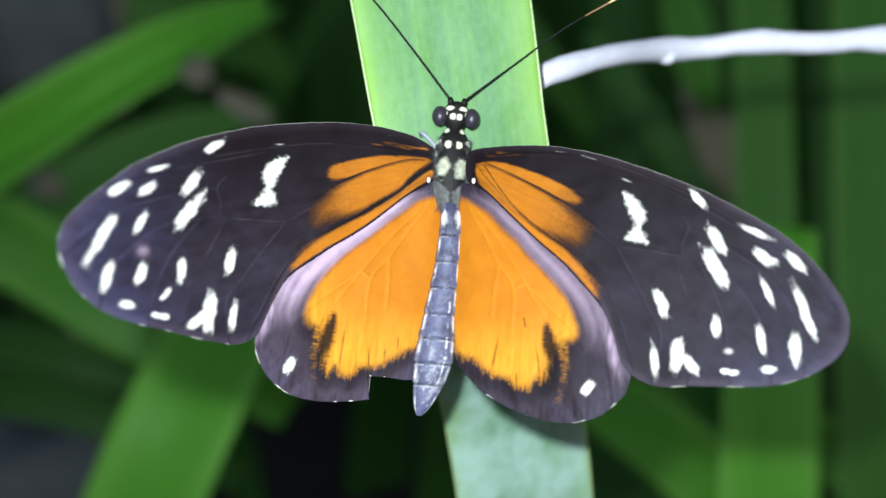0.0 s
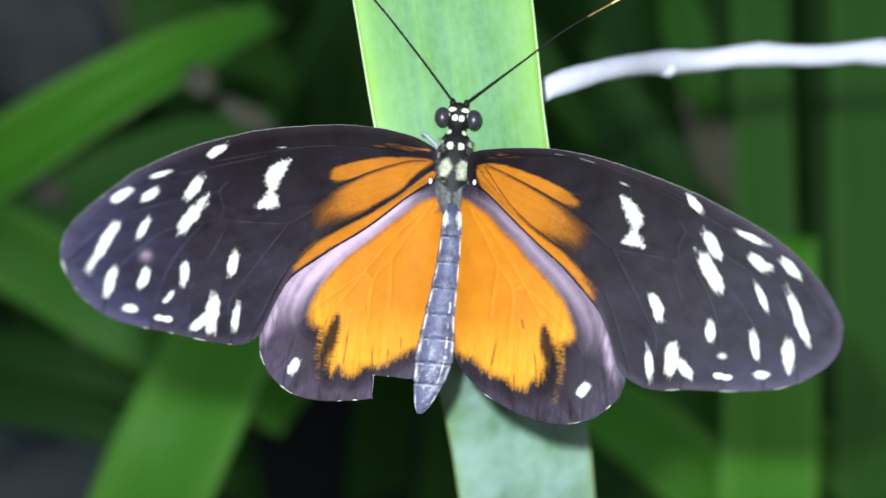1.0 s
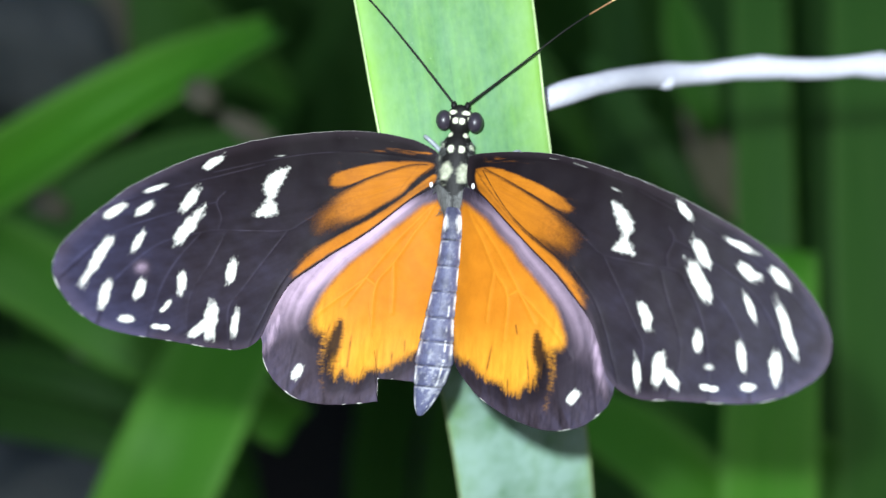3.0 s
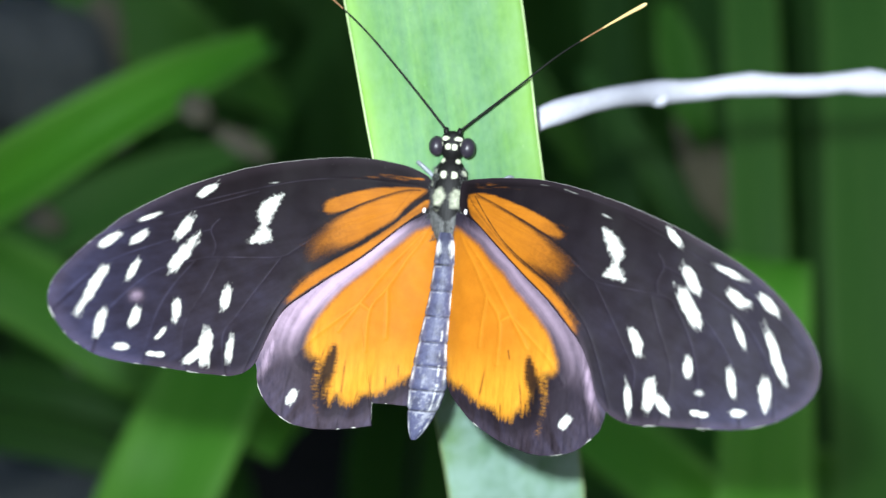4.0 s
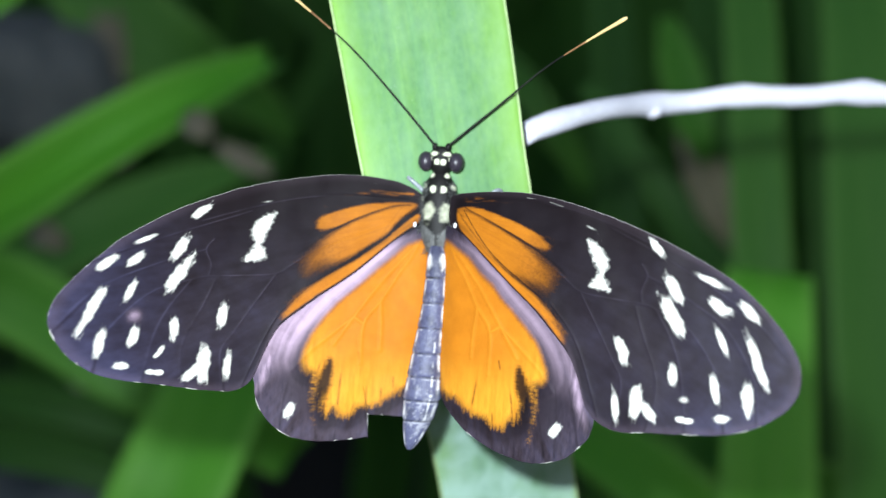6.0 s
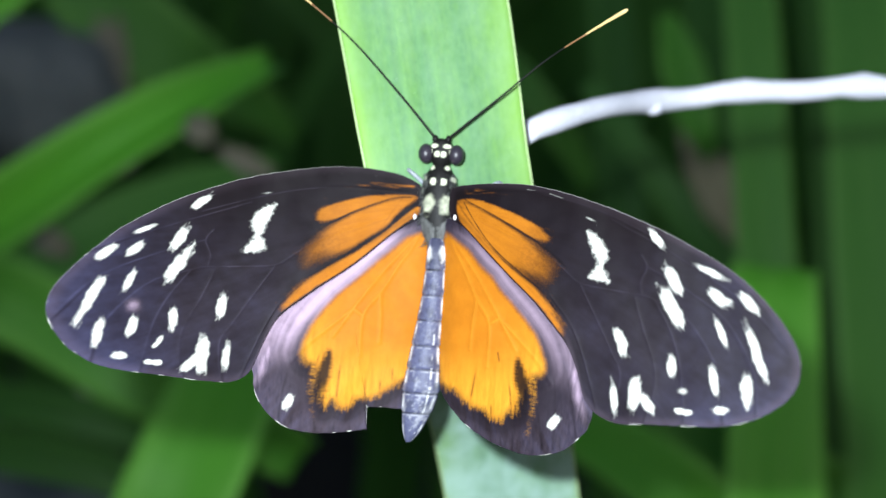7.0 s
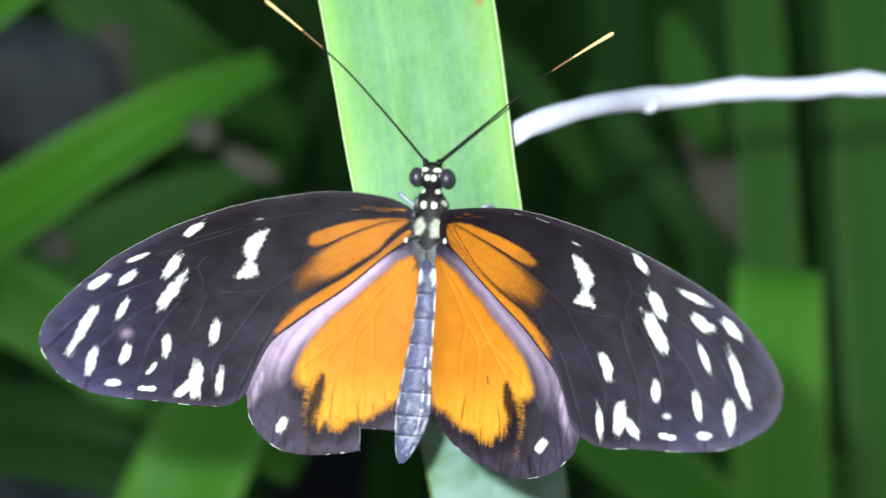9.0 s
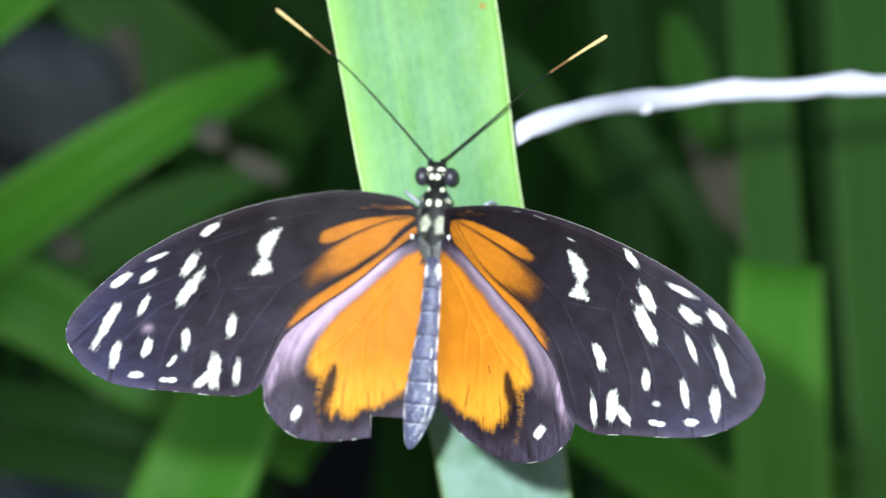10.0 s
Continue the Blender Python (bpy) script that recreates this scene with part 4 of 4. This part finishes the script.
    head = lathe([(8.5, 0, -0.5, 0.35, 0.3), (8.2, 0, -0.5, 0.95, 0.75), (7.3, 0, -0.6, 1.35, 0.95), (6.3, 0, -0.7, 1.3, 0.95), (5.6, 0, -0.9, 0.9, 0.8), (5.2, 0, -1.0, 0.6, 0.6)],
                 44, 90, fur_paint, "head")
    head_ob = hang("head", head, FUR, top, "black head with pale yellow spots")
    for s in (-1, 1):
        part("eye", ball(Vector((s * 1.72, 6.75, -0.55)) * 0.001, 0.00088, 0.00112, 0.00098), EYE_MAT, head_ob, "large dark compound eye")
        antenna(s, top)
        part("shoulder", ball(Vector((s * 2.2, 1.2, -0.55 + 0.45 * s)) * 0.001, 0.0006, 0.0014, 0.0005), FUR, top)
        part("wing_joint", ball(Vector((s * 2.35, -0.55, 0.75 + 0.75 * s)) * 0.001, 0.00021, 0.00032, 0.0002, 16, 12), JOINT, top, "small white tuft at the wing root")
    fur = tufts()
    part("fur", fur, HAIR, top, "short grey fur round the wing roots")
    abdomen = lathe([(-2.8, 0.2, -0.8, 0.8, 0.8), (-4.2, 0.4, -0.5, 1.1, 1.0), (-7.0, 0.42, -0.4, 1.22, 1.1), (-10.2, 0.34, -0.4, 1.36, 1.2), (-15.0, 0.02, -0.4, 1.7, 1.4),
                     (-18.0, -0.1, -0.4, 1.98, 1.5), (-20.0, -0.25, -0.4, 2.02, 1.45), (-22.2, -0.55, -0.4, 1.6, 1.2), (-24.3, -0.95, -0.4, 0.95, 0.8), (-25.4, -1.2, -0.4, 0.3, 0.3)],
                    56, 300, abdomen_paint, "abdomen", abdomen_ribs)
    hang("abdomen", abdomen, SLATE, top, "slate-grey ringed abdomen with white side lines")
    leg([(-1.4, 3.0, -1.6), (-2.4, 3.9, -0.9), (-3.6, 4.8, -0.7), (-3.4, 4.6, -3.0), (-3.0, 4.4, -5.2)], top)
    leg([(1.4, 2.0, -1.8), (4.0, 2.0, -1.7), (6.3, 3.9, -1.2), (7.0, 3.9, -2.6), (7.0, 3.2, -5.6)], top)
    leg([(-1.3, 0.5, -2.4), (-3.0, 0.2, -3.2), (-4.2, -0.5, -8.4)], top)
    leg([(1.3, 0.5, -2.4), (3.2, 0.3, -3.0), (4.8, -0.6, -8.4)], top)
    return top


# ---- strap leaves ----
def strap_mesh(name, path, widths, face, fold=0.12, thick=0.0006, across=10, along=60, wave=0.0):
    """A long leaf. path: points in metres; widths: half widths along it; face: the way its upper side looks."""
    p = resample(spline(path, 12), along)
    w = np.interp(np.linspace(0, 1, along), np.linspace(0, 1, len(widths)), widths)
    verts, rim, uvs = [], [], []
    f0 = Vector(face).normalized()
    run = np.r_[0, np.cumsum(np.linalg.norm(np.diff(p, axis=0), axis=1))]
    cols = across + 1
    for lower in (0, 1):
        for i in range(along):
            d = Vector(p[min(i + 1, along - 1)] - p[max(i - 1, 0)]).normalized()
            nrm = (f0 - f0.dot(d) * d).normalized()
            side = d.cross(nrm)
            for j in range(cols):
                t = 2 * j / across - 1
                h = fold * w[i] * (abs(t) ** 1.4) + wave * w[i] * math.sin(run[i] * 60 + 3 * t)
                edge = thick * (1 - 0.75 * abs(t) ** 4)
                verts.append(Vector(p[i]) + side * (w[i] * t) + nrm * (h - lower * edge))
                rim.append(max(0.0, (abs(t) - 0.50) / 0.50) ** 1.8)
                uvs.append((w[i] * t, run[i]))
    n = along * cols
    faces = []
    for i in range(along - 1):
        for j in range(across):
            a = i * cols + j
            faces.append((a, a + 1, a + cols + 1, a + cols))
            faces.append((n + a, n + a + cols, n + a + cols + 1, n + a + 1))
        for a, flip in ((i * cols, False), (i * cols + across, True)):
            q = (a, a + cols, n + a + cols, n + a)
            faces.append(q[::-1] if flip else q)
    for a0 in (0, (along - 1) * cols):
        for j in range(across):
            q = (a0 + j, n + a0 + j, n + a0 + j + 1, a0 + j + 1)
            faces.append(q if a0 == 0 else q[::-1])
    me = bpy.data.meshes.new(name)
    me.from_pydata([tuple(v) for v in verts], [], faces)
    me.attributes.new("rim", "FLOAT", "POINT").data.foreach_set("value", rim)
    uv = me.uv_layers.new(name="UVMap")
    idx = np.zeros(len(me.loops), int)
    me.loops.foreach_get("vertex_index", idx)
    uv.data.foreach_set("uv", np.array(uvs)[idx].ravel())
    me.update()
    return me


def build_perch():
    """The leaf under the butterfly, in the butterfly's own space."""
    mm = [(68.0, -440.0, -325.0), (64.0, -360.0, -258.0), (52.0, -240.0, -172.0), (35.0, -120.0, -95.0), (22.0, -60.0, -57.5), (15.8, -35.0, -41.6), (11.5, -20.6, -32.2), (4.9, -5.4, -11.7), (0.80, 7.2, -2.9), (-2.52, 20.2, -1.2), (-5.95, 33.0, 0.2), (-10.6, 51.0, 2.0), (-18.0, 93.0, -2.0), (-24.0, 132.0, -22.0)]
    half = [0.0045, 0.0055, 0.0068, 0.0082, 0.0091, 0.00927, 0.00937, 0.0094, 0.00932, 0.00982, 0.01010, 0.0100, 0.0072, 0.0008]
    path = [Vector(q) * 0.001 for q in mm]
    line = spline(path, 12)
    run = np.r_[0, np.cumsum(np.linalg.norm(np.diff(line, axis=0), axis=1))]
    even = np.interp(np.linspace(0, 1, 240), run[::12] / run[-1], half)
    top = new("perch_leaf")
    top.empty_display_size = 0.01
    tagged(top, "pale green strap leaf with fine lengthwise ribs under the butterfly", "leaf")
    me = strap_mesh("blade", path, list(even), (0.05, 0, 1), fold=0.05, thick=0.0005, across=24, along=420)
    cols = 25
    co = np.array([tuple(v.co) for v in me.vertices])[:420 * cols].reshape(420, cols, 3)
    hang("blade", me, LEAF, top)
    for edge in (0, cols - 1):
        way = co[60:412, edge]
        part("margin", tube(way, [0.00016] * len(way), 6), RIM, top, "pale yellow-green thickened leaf margin")
    return top


BACK_FACE = (0.0, -0.95, 0.30)


def strap(points, widths, mat, label, face=BACK_FACE, fold=0.18, wave=0.0):
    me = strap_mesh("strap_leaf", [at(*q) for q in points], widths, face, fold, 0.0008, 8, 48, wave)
    ob = hang("strap_leaf", me, mat, None)
    return tagged(ob, label, "leaf", group="strap leaves behind the butterfly")


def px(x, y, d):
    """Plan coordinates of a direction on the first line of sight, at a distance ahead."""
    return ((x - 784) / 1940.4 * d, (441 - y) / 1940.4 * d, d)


def build_background():
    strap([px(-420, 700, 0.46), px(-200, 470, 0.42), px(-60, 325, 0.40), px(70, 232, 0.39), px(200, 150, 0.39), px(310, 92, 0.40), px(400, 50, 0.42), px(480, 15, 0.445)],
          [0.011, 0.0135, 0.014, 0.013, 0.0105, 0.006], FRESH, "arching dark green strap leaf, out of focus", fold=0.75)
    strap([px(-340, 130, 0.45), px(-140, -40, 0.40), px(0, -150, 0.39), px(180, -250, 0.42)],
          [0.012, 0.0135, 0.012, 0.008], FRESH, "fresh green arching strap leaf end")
    # shaded leaves take the darker greens, so part of their shade is colour
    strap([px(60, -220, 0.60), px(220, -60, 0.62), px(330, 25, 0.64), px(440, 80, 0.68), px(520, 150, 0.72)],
          [0.019, 0.027, 0.026, 0.016, 0.004], HALF_SHADE, "broad shaded strap leaf bending over")
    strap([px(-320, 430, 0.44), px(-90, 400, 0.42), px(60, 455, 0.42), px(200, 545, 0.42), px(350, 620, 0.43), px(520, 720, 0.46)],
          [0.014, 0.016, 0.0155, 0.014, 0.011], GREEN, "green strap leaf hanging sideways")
    strap([px(-260, 560, 0.52), px(-20, 605, 0.50), px(180, 650, 0.50), px(420, 740, 0.53)], [0.006, 0.009, 0.009, 0.006], DEEP_SHADE, "narrow shaded strap leaf")
    strap([px(-260, 660, 0.54), px(-20, 690, 0.52), px(200, 745, 0.52), px(420, 850, 0.54)], [0.008, 0.011, 0.010, 0.007], DEEP_SHADE, "narrow shaded strap leaf")
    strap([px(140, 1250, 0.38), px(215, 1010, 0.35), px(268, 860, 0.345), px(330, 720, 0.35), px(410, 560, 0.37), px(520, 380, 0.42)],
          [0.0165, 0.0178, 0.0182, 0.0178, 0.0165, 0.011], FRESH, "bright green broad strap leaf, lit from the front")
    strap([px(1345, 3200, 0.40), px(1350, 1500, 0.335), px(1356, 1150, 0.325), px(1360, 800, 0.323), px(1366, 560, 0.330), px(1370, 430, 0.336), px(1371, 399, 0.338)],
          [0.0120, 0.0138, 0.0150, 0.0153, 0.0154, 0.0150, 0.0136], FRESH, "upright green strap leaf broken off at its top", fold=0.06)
    # upright leaves: shade set by the choice of green
    for x0, x1, w, d, mat in ((1372, 1338, 0.0125, 0.445, HALF_SHADE), (1470, 1450, 0.0060, 0.50, DEEP_SHADE), (1556, 1530, 0.0165, 0.43, HALF_SHADE), (1250, 1275, 0.017, 0.56, DEEP_SHADE), (1740, 1710, 0.018, 0.46, GREEN), (1120, 1085, 0.014, 0.62, DEEP_SHADE)):
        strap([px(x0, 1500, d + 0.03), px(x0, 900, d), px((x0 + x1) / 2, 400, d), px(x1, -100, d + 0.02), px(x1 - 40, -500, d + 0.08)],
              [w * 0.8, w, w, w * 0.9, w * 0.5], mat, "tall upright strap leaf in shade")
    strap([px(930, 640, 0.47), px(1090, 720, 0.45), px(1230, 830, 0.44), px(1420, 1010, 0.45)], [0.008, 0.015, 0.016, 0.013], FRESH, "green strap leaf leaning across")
    # deep shade here comes partly from the darker green
    strap([px(-330, 470, 0.56), px(-60, 385, 0.55), px(120, 330, 0.55), px(300, 250, 0.57), px(480, 190, 0.60)], [0.015, 0.019, 0.019, 0.014, 0.005], HALF_SHADE, "green strap leaf behind, deep in shade")
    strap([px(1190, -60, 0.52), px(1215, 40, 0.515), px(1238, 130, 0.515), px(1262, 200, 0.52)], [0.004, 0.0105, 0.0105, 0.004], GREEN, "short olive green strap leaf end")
    strap([px(860, -30, 0.52), px(930, 60, 0.50), px(985, 140, 0.50), px(1050, 250, 0.52)], [0.004, 0.0075, 0.0075, 0.003], HALF_SHADE, "narrow green strap leaf leaning across")
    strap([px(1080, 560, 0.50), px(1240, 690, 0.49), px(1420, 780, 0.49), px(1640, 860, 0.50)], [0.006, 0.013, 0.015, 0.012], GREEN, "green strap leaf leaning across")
    strap([px(1000, 820, 0.52), px(1130, 880, 0.51), px(1300, 1000, 0.52)], [0.008, 0.012, 0.010], DEEP_SHADE, "shaded strap leaf leaning across")
    strap([px(1040, 60, 0.50), px(1150, 210, 0.49), px(1250, 380, 0.49), px(1330, 560, 0.50)], [0.004, 0.007, 0.008, 0.006], DEEP_SHADE, "narrow shaded strap leaf")

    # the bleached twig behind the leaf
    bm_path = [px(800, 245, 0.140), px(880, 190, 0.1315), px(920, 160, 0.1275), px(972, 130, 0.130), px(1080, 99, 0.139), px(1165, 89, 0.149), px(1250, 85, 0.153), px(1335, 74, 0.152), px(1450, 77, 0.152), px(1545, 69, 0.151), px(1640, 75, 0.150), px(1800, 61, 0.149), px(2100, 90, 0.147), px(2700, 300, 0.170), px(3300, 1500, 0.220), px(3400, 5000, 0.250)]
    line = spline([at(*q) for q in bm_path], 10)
    way = resample(line, 260)
    radii = []
    for q in way:
        u = float(q[0]) / 0.154 * 1940.4 + 784
        knot = sum(h * math.exp(-((u - c) / w) ** 2) for c, w, h in ((975, 22, 0.24), (1168, 20, 0.34), (1335, 18, 0.26), (1548, 15, 0.40), (1900, 20, 0.3)))
        slim = 0.00013 * min(1.0, max(0.0, (0.030 - float(q[0])) / 0.015))
        radii.append(0.00151 - slim + 0.0011 * knot + 0.00008 * noise.noise(Vector(q) * 240))
    tw = new("twig", None)
    tagged(tw, "bleached white bare twig with small nodes", "twig")
    part("stem", tube(way, radii, 14), TWIG, tw)
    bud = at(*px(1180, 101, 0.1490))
    part("bud", ball(bud, 0.0014, 0.0009, 0.0010, 14, 10), TWIG, tw)

    # dead and dry bits
    def dry(points, widths, mat, label):
        me = strap_mesh("dry_leaf", [at(*q) for q in points], widths, BACK_FACE, 0.5, 0.0006, 8, 30, 0.15)
        return tagged(hang("dry_leaf", me, mat, None), label, "leaf")
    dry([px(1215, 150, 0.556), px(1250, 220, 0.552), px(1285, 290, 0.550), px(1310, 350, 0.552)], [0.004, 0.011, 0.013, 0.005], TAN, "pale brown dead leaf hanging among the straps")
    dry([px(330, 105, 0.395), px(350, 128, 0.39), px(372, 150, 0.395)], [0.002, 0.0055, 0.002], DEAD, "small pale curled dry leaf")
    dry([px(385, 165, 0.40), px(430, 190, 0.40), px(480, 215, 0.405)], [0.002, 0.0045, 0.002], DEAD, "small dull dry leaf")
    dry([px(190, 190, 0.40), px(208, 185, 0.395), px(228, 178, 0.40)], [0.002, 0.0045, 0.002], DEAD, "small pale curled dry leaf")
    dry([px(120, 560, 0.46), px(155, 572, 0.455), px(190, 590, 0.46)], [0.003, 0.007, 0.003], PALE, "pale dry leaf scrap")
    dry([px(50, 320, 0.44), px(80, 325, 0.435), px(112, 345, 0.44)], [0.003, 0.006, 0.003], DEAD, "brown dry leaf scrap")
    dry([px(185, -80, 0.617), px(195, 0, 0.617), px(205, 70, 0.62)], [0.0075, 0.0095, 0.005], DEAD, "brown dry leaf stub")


def build_ground():
    bm = bmesh.new()
    bmesh.ops.create_grid(bm, x_segments=120, y_segments=120, size=1.0)
    for v in bm.verts:
        r = v.co.length
        k = (r ** 4) * 400 + r * 1.2
        v.co = Vector((v.co.x / max(r, 1e-6) * k, v.co.y / max(r, 1e-6) * k + 0.4, 0.0))
        v.co.z = 0.03 * noise.noise(v.co * 3.0) + 0.012 * noise.noise(v.co * 14.0)
    ob = part("ground", bm, SOIL, None)
    tagged(ob, "dark bare soil under the plants", "ground", kind="structure")


def build_stones():
    rng = random.Random(4)
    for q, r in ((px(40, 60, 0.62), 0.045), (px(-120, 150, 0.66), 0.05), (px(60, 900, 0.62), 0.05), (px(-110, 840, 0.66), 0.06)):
        bm = bmesh.new()
        bmesh.ops.create_icosphere(bm, subdivisions=4, radius=1.0)
        off = Vector((rng.random() * 9, rng.random() * 9, 0))
        for v in bm.verts:
            n = v.co.normalized()
            v.co = n * (1 + 0.35 * noise.noise(n * 1.3 + off) + 0.06 * noise.noise(n * 6 + off))
        c = at(*q)
        bmesh.ops.scale(bm, vec=(r * 1.3, r, r), verts=bm.verts)
        bmesh.ops.translate(bm, vec=c, verts=bm.verts)
        tagged(part("stone", bm, STONE, None), "dark blue-grey rough stone among leaves", "stone", group="stones")


def build_thicket():
    """The mass of strap leaves farther back, their shade put into a darker green."""
    rng = random.Random(11)
    verts_all, faces_all = [], []
    for i in range(640):
        far_row = i >= 210
        x, y = (rng.uniform(-2.4, 2.4), rng.uniform(1.7, 2.9)) if far_row else (rng.uniform(-1.6, 1.6), rng.uniform(0.75, 2.2))
        h, lean, turn = rng.uniform(1.1, 2.1) if far_row else rng.uniform(0.5, 1.3), rng.uniform(-0.5, 0.5), rng.uniform(-0.6, 0.6)
        w = rng.uniform(0.020, 0.042) if far_row else rng.uniform(0.012, 0.026)
        side = Vector((math.cos(turn), math.sin(turn), 0))
        rows = 10
        b = len(verts_all)
        for k in range(rows):
            t = k / (rows - 1)
            c = Vector((x + lean * h * t ** 1.8, y - 0.15 * t * t, h * (t - 0.3 * t ** 3)))
            wk = w * (1 - t ** 3) + 0.001
            up = Vector((0, -0.15 * wk, 0))
            verts_all += [c - side * wk + up, c, c + side * wk + up]
        for k in range(rows - 1):
            a = b + 3 * k
            faces_all += [(a, a + 1, a + 4, a + 3), (a + 1, a + 2, a + 5, a + 4)]
    me = bpy.data.meshes.new("thicket")
    me.from_pydata([tuple(v) for v in verts_all], [], faces_all)
    me.attributes.new("rim", "FLOAT", "POINT")
    me.uv_layers.new(name="UVMap")
    # darkest green, standing in for shade between the leaves
    ob = hang("thicket", me, DEEP_SHADE, None)
    tagged(ob, "dense mass of shaded strap leaves farther back", "foliage", kind="stuff")


butterfly = build_butterfly()
perch = build_perch()
build_background()
build_ground()
build_stones()
build_thicket()


# ---- the swaying leaf and the butterfly on it ----
SWAY_ROWS = [
    (0, 0.00086, 0.11517, 0.97711, 65.704, 5.582, 0.796),
    (0.5, -0.00037, 0.11525, 0.97676, 66.761, 5.857, 0.409),
    (1, 0.00048, 0.11456, 0.97837, 67.815, 5.235, -0.957),
    (1.5, 0.00046, 0.11558, 0.97702, 67.362, 5.395, -1.365),
    (2, 0.00024, 0.11605, 0.97681, 71.207, 3.808, -5.569),
    (2.5, 0.00059, 0.11521, 0.97749, 71.344, 3.626, -6.835),
    (2.7, 0.00092, 0.11534, 0.97831, 71.159, 3.285, -7.086),
    (3.8, 0.00032, 0.11548, 0.97961, 71.735, 3.372, -7.659),
    (4, 0.00054, 0.11514, 0.97848, 71.407, 3.243, -7.68),
    (4.5, -0.00035, 0.11522, 0.9781, 72.479, 2.74, -10.231),
    (5, 0.00092, 0.11513, 0.97817, 74.109, 0.379, -16.222),
    (5.5, -0.00072, 0.11715, 0.97674, 71.483, 3.914, -6.456),
    (5.7, -9e-05, 0.11722, 0.97753, 72.027, 3.14, -6.809),
    (6.8, 0.00061, 0.11711, 0.97798, 72.869, 2.183, -9.8),
    (7, 3e-05, 0.11697, 0.97869, 72.066, 3.199, -8.353),
    (7.5, -0.00039, 0.11678, 0.97742, 72.395, 2.908, -8.801),
    (8, -0.00038, 0.11707, 0.97732, 72.426, 2.713, -10.075),
    (8.5, 6e-05, 0.11758, 0.97665, 72.468, 2.552, -9.716),
    (9, -0.00011, 0.1183, 0.97559, 72.769, 2.535, -9.534),
    (9.5, 0.00035, 0.11732, 0.97547, 72.642, 2.122, -11.101),
    (10, 1e-05, 0.11824, 0.97579, 73.679, 2.085, -11.373),
]


LEAF_ROWS = [
    (0, 0.00043, 0.11426, 0.97734, 65.238, 5.698, -0.499),
    (0.5, -0.00065, 0.11454, 0.97709, 65.974, 5.963, -0.633),
    (1, -0.00031, 0.11336, 0.97882, 65.958, 5.993, -2.292),
    (1.5, 0.00008, 0.11457, 0.97737, 66.109, 5.782, -1.255),
    (2, -0.00001, 0.11508, 0.97736, 67.289, 5.887, -0.594),
    (2.5, 0.00011, 0.11405, 0.97810, 66.888, 5.934, -0.054),
    (2.7, 0.00053, 0.11414, 0.97892, 67.025, 5.572, -0.359),
    (3.8, 0.00006, 0.11458, 0.98017, 67.525, 5.943, -0.187),
    (4, 0.00027, 0.11409, 0.97914, 66.322, 5.975, -0.372),
    (4.5, -0.00071, 0.11378, 0.97889, 65.978, 6.283, -0.242),
    (5, 0.00001, 0.11432, 0.97904, 69.112, 6.802, -2.398),
    (5.5, -0.00106, 0.11562, 0.97763, 66.472, 6.616, -0.235),
    (5.7, -0.00064, 0.11555, 0.97855, 65.429, 5.651, -0.563),
    (6.8, 0.00012, 0.11547, 0.97905, 64.898, 5.996, -1.188),
    (7, -0.00025, 0.11586, 0.97949, 66.128, 6.710, -0.695),
    (7.5, -0.00093, 0.11567, 0.97832, 67.905, 6.943, -0.660),
    (8, -0.00070, 0.11569, 0.97837, 65.714, 7.187, -0.688),
    (8.5, -0.00051, 0.11631, 0.97763, 66.254, 7.030, -0.610),
    (9, -0.00068, 0.11671, 0.97661, 66.151, 7.005, -0.742),
    (9.5, -0.00041, 0.11655, 0.97636, 65.116, 7.181, -1.729),
    (10, -0.00055, 0.11693, 0.97663, 68.745, 7.404, -0.710),
]

# degrees by which the torn hindwing is drawn forward at first
WING_ROWS = [(0.0, -1.5), (0.5, -1.1), (1.0, -0.9), (1.5, -0.8), (2.0, -0.1), (2.5, 0.0), (4.0, 0.0), (10.0, 0.0)]


def motions():
    walk(butterfly, [lowered(r) for r in SWAY_ROWS])
    walk(perch, [lowered(r) for r in LEAF_ROWS])
    walk(LEFT_WINGS["hindwing"], [(t, pose(0, 0, 0, 0, 0, a)) for t, a in WING_ROWS])


motions()
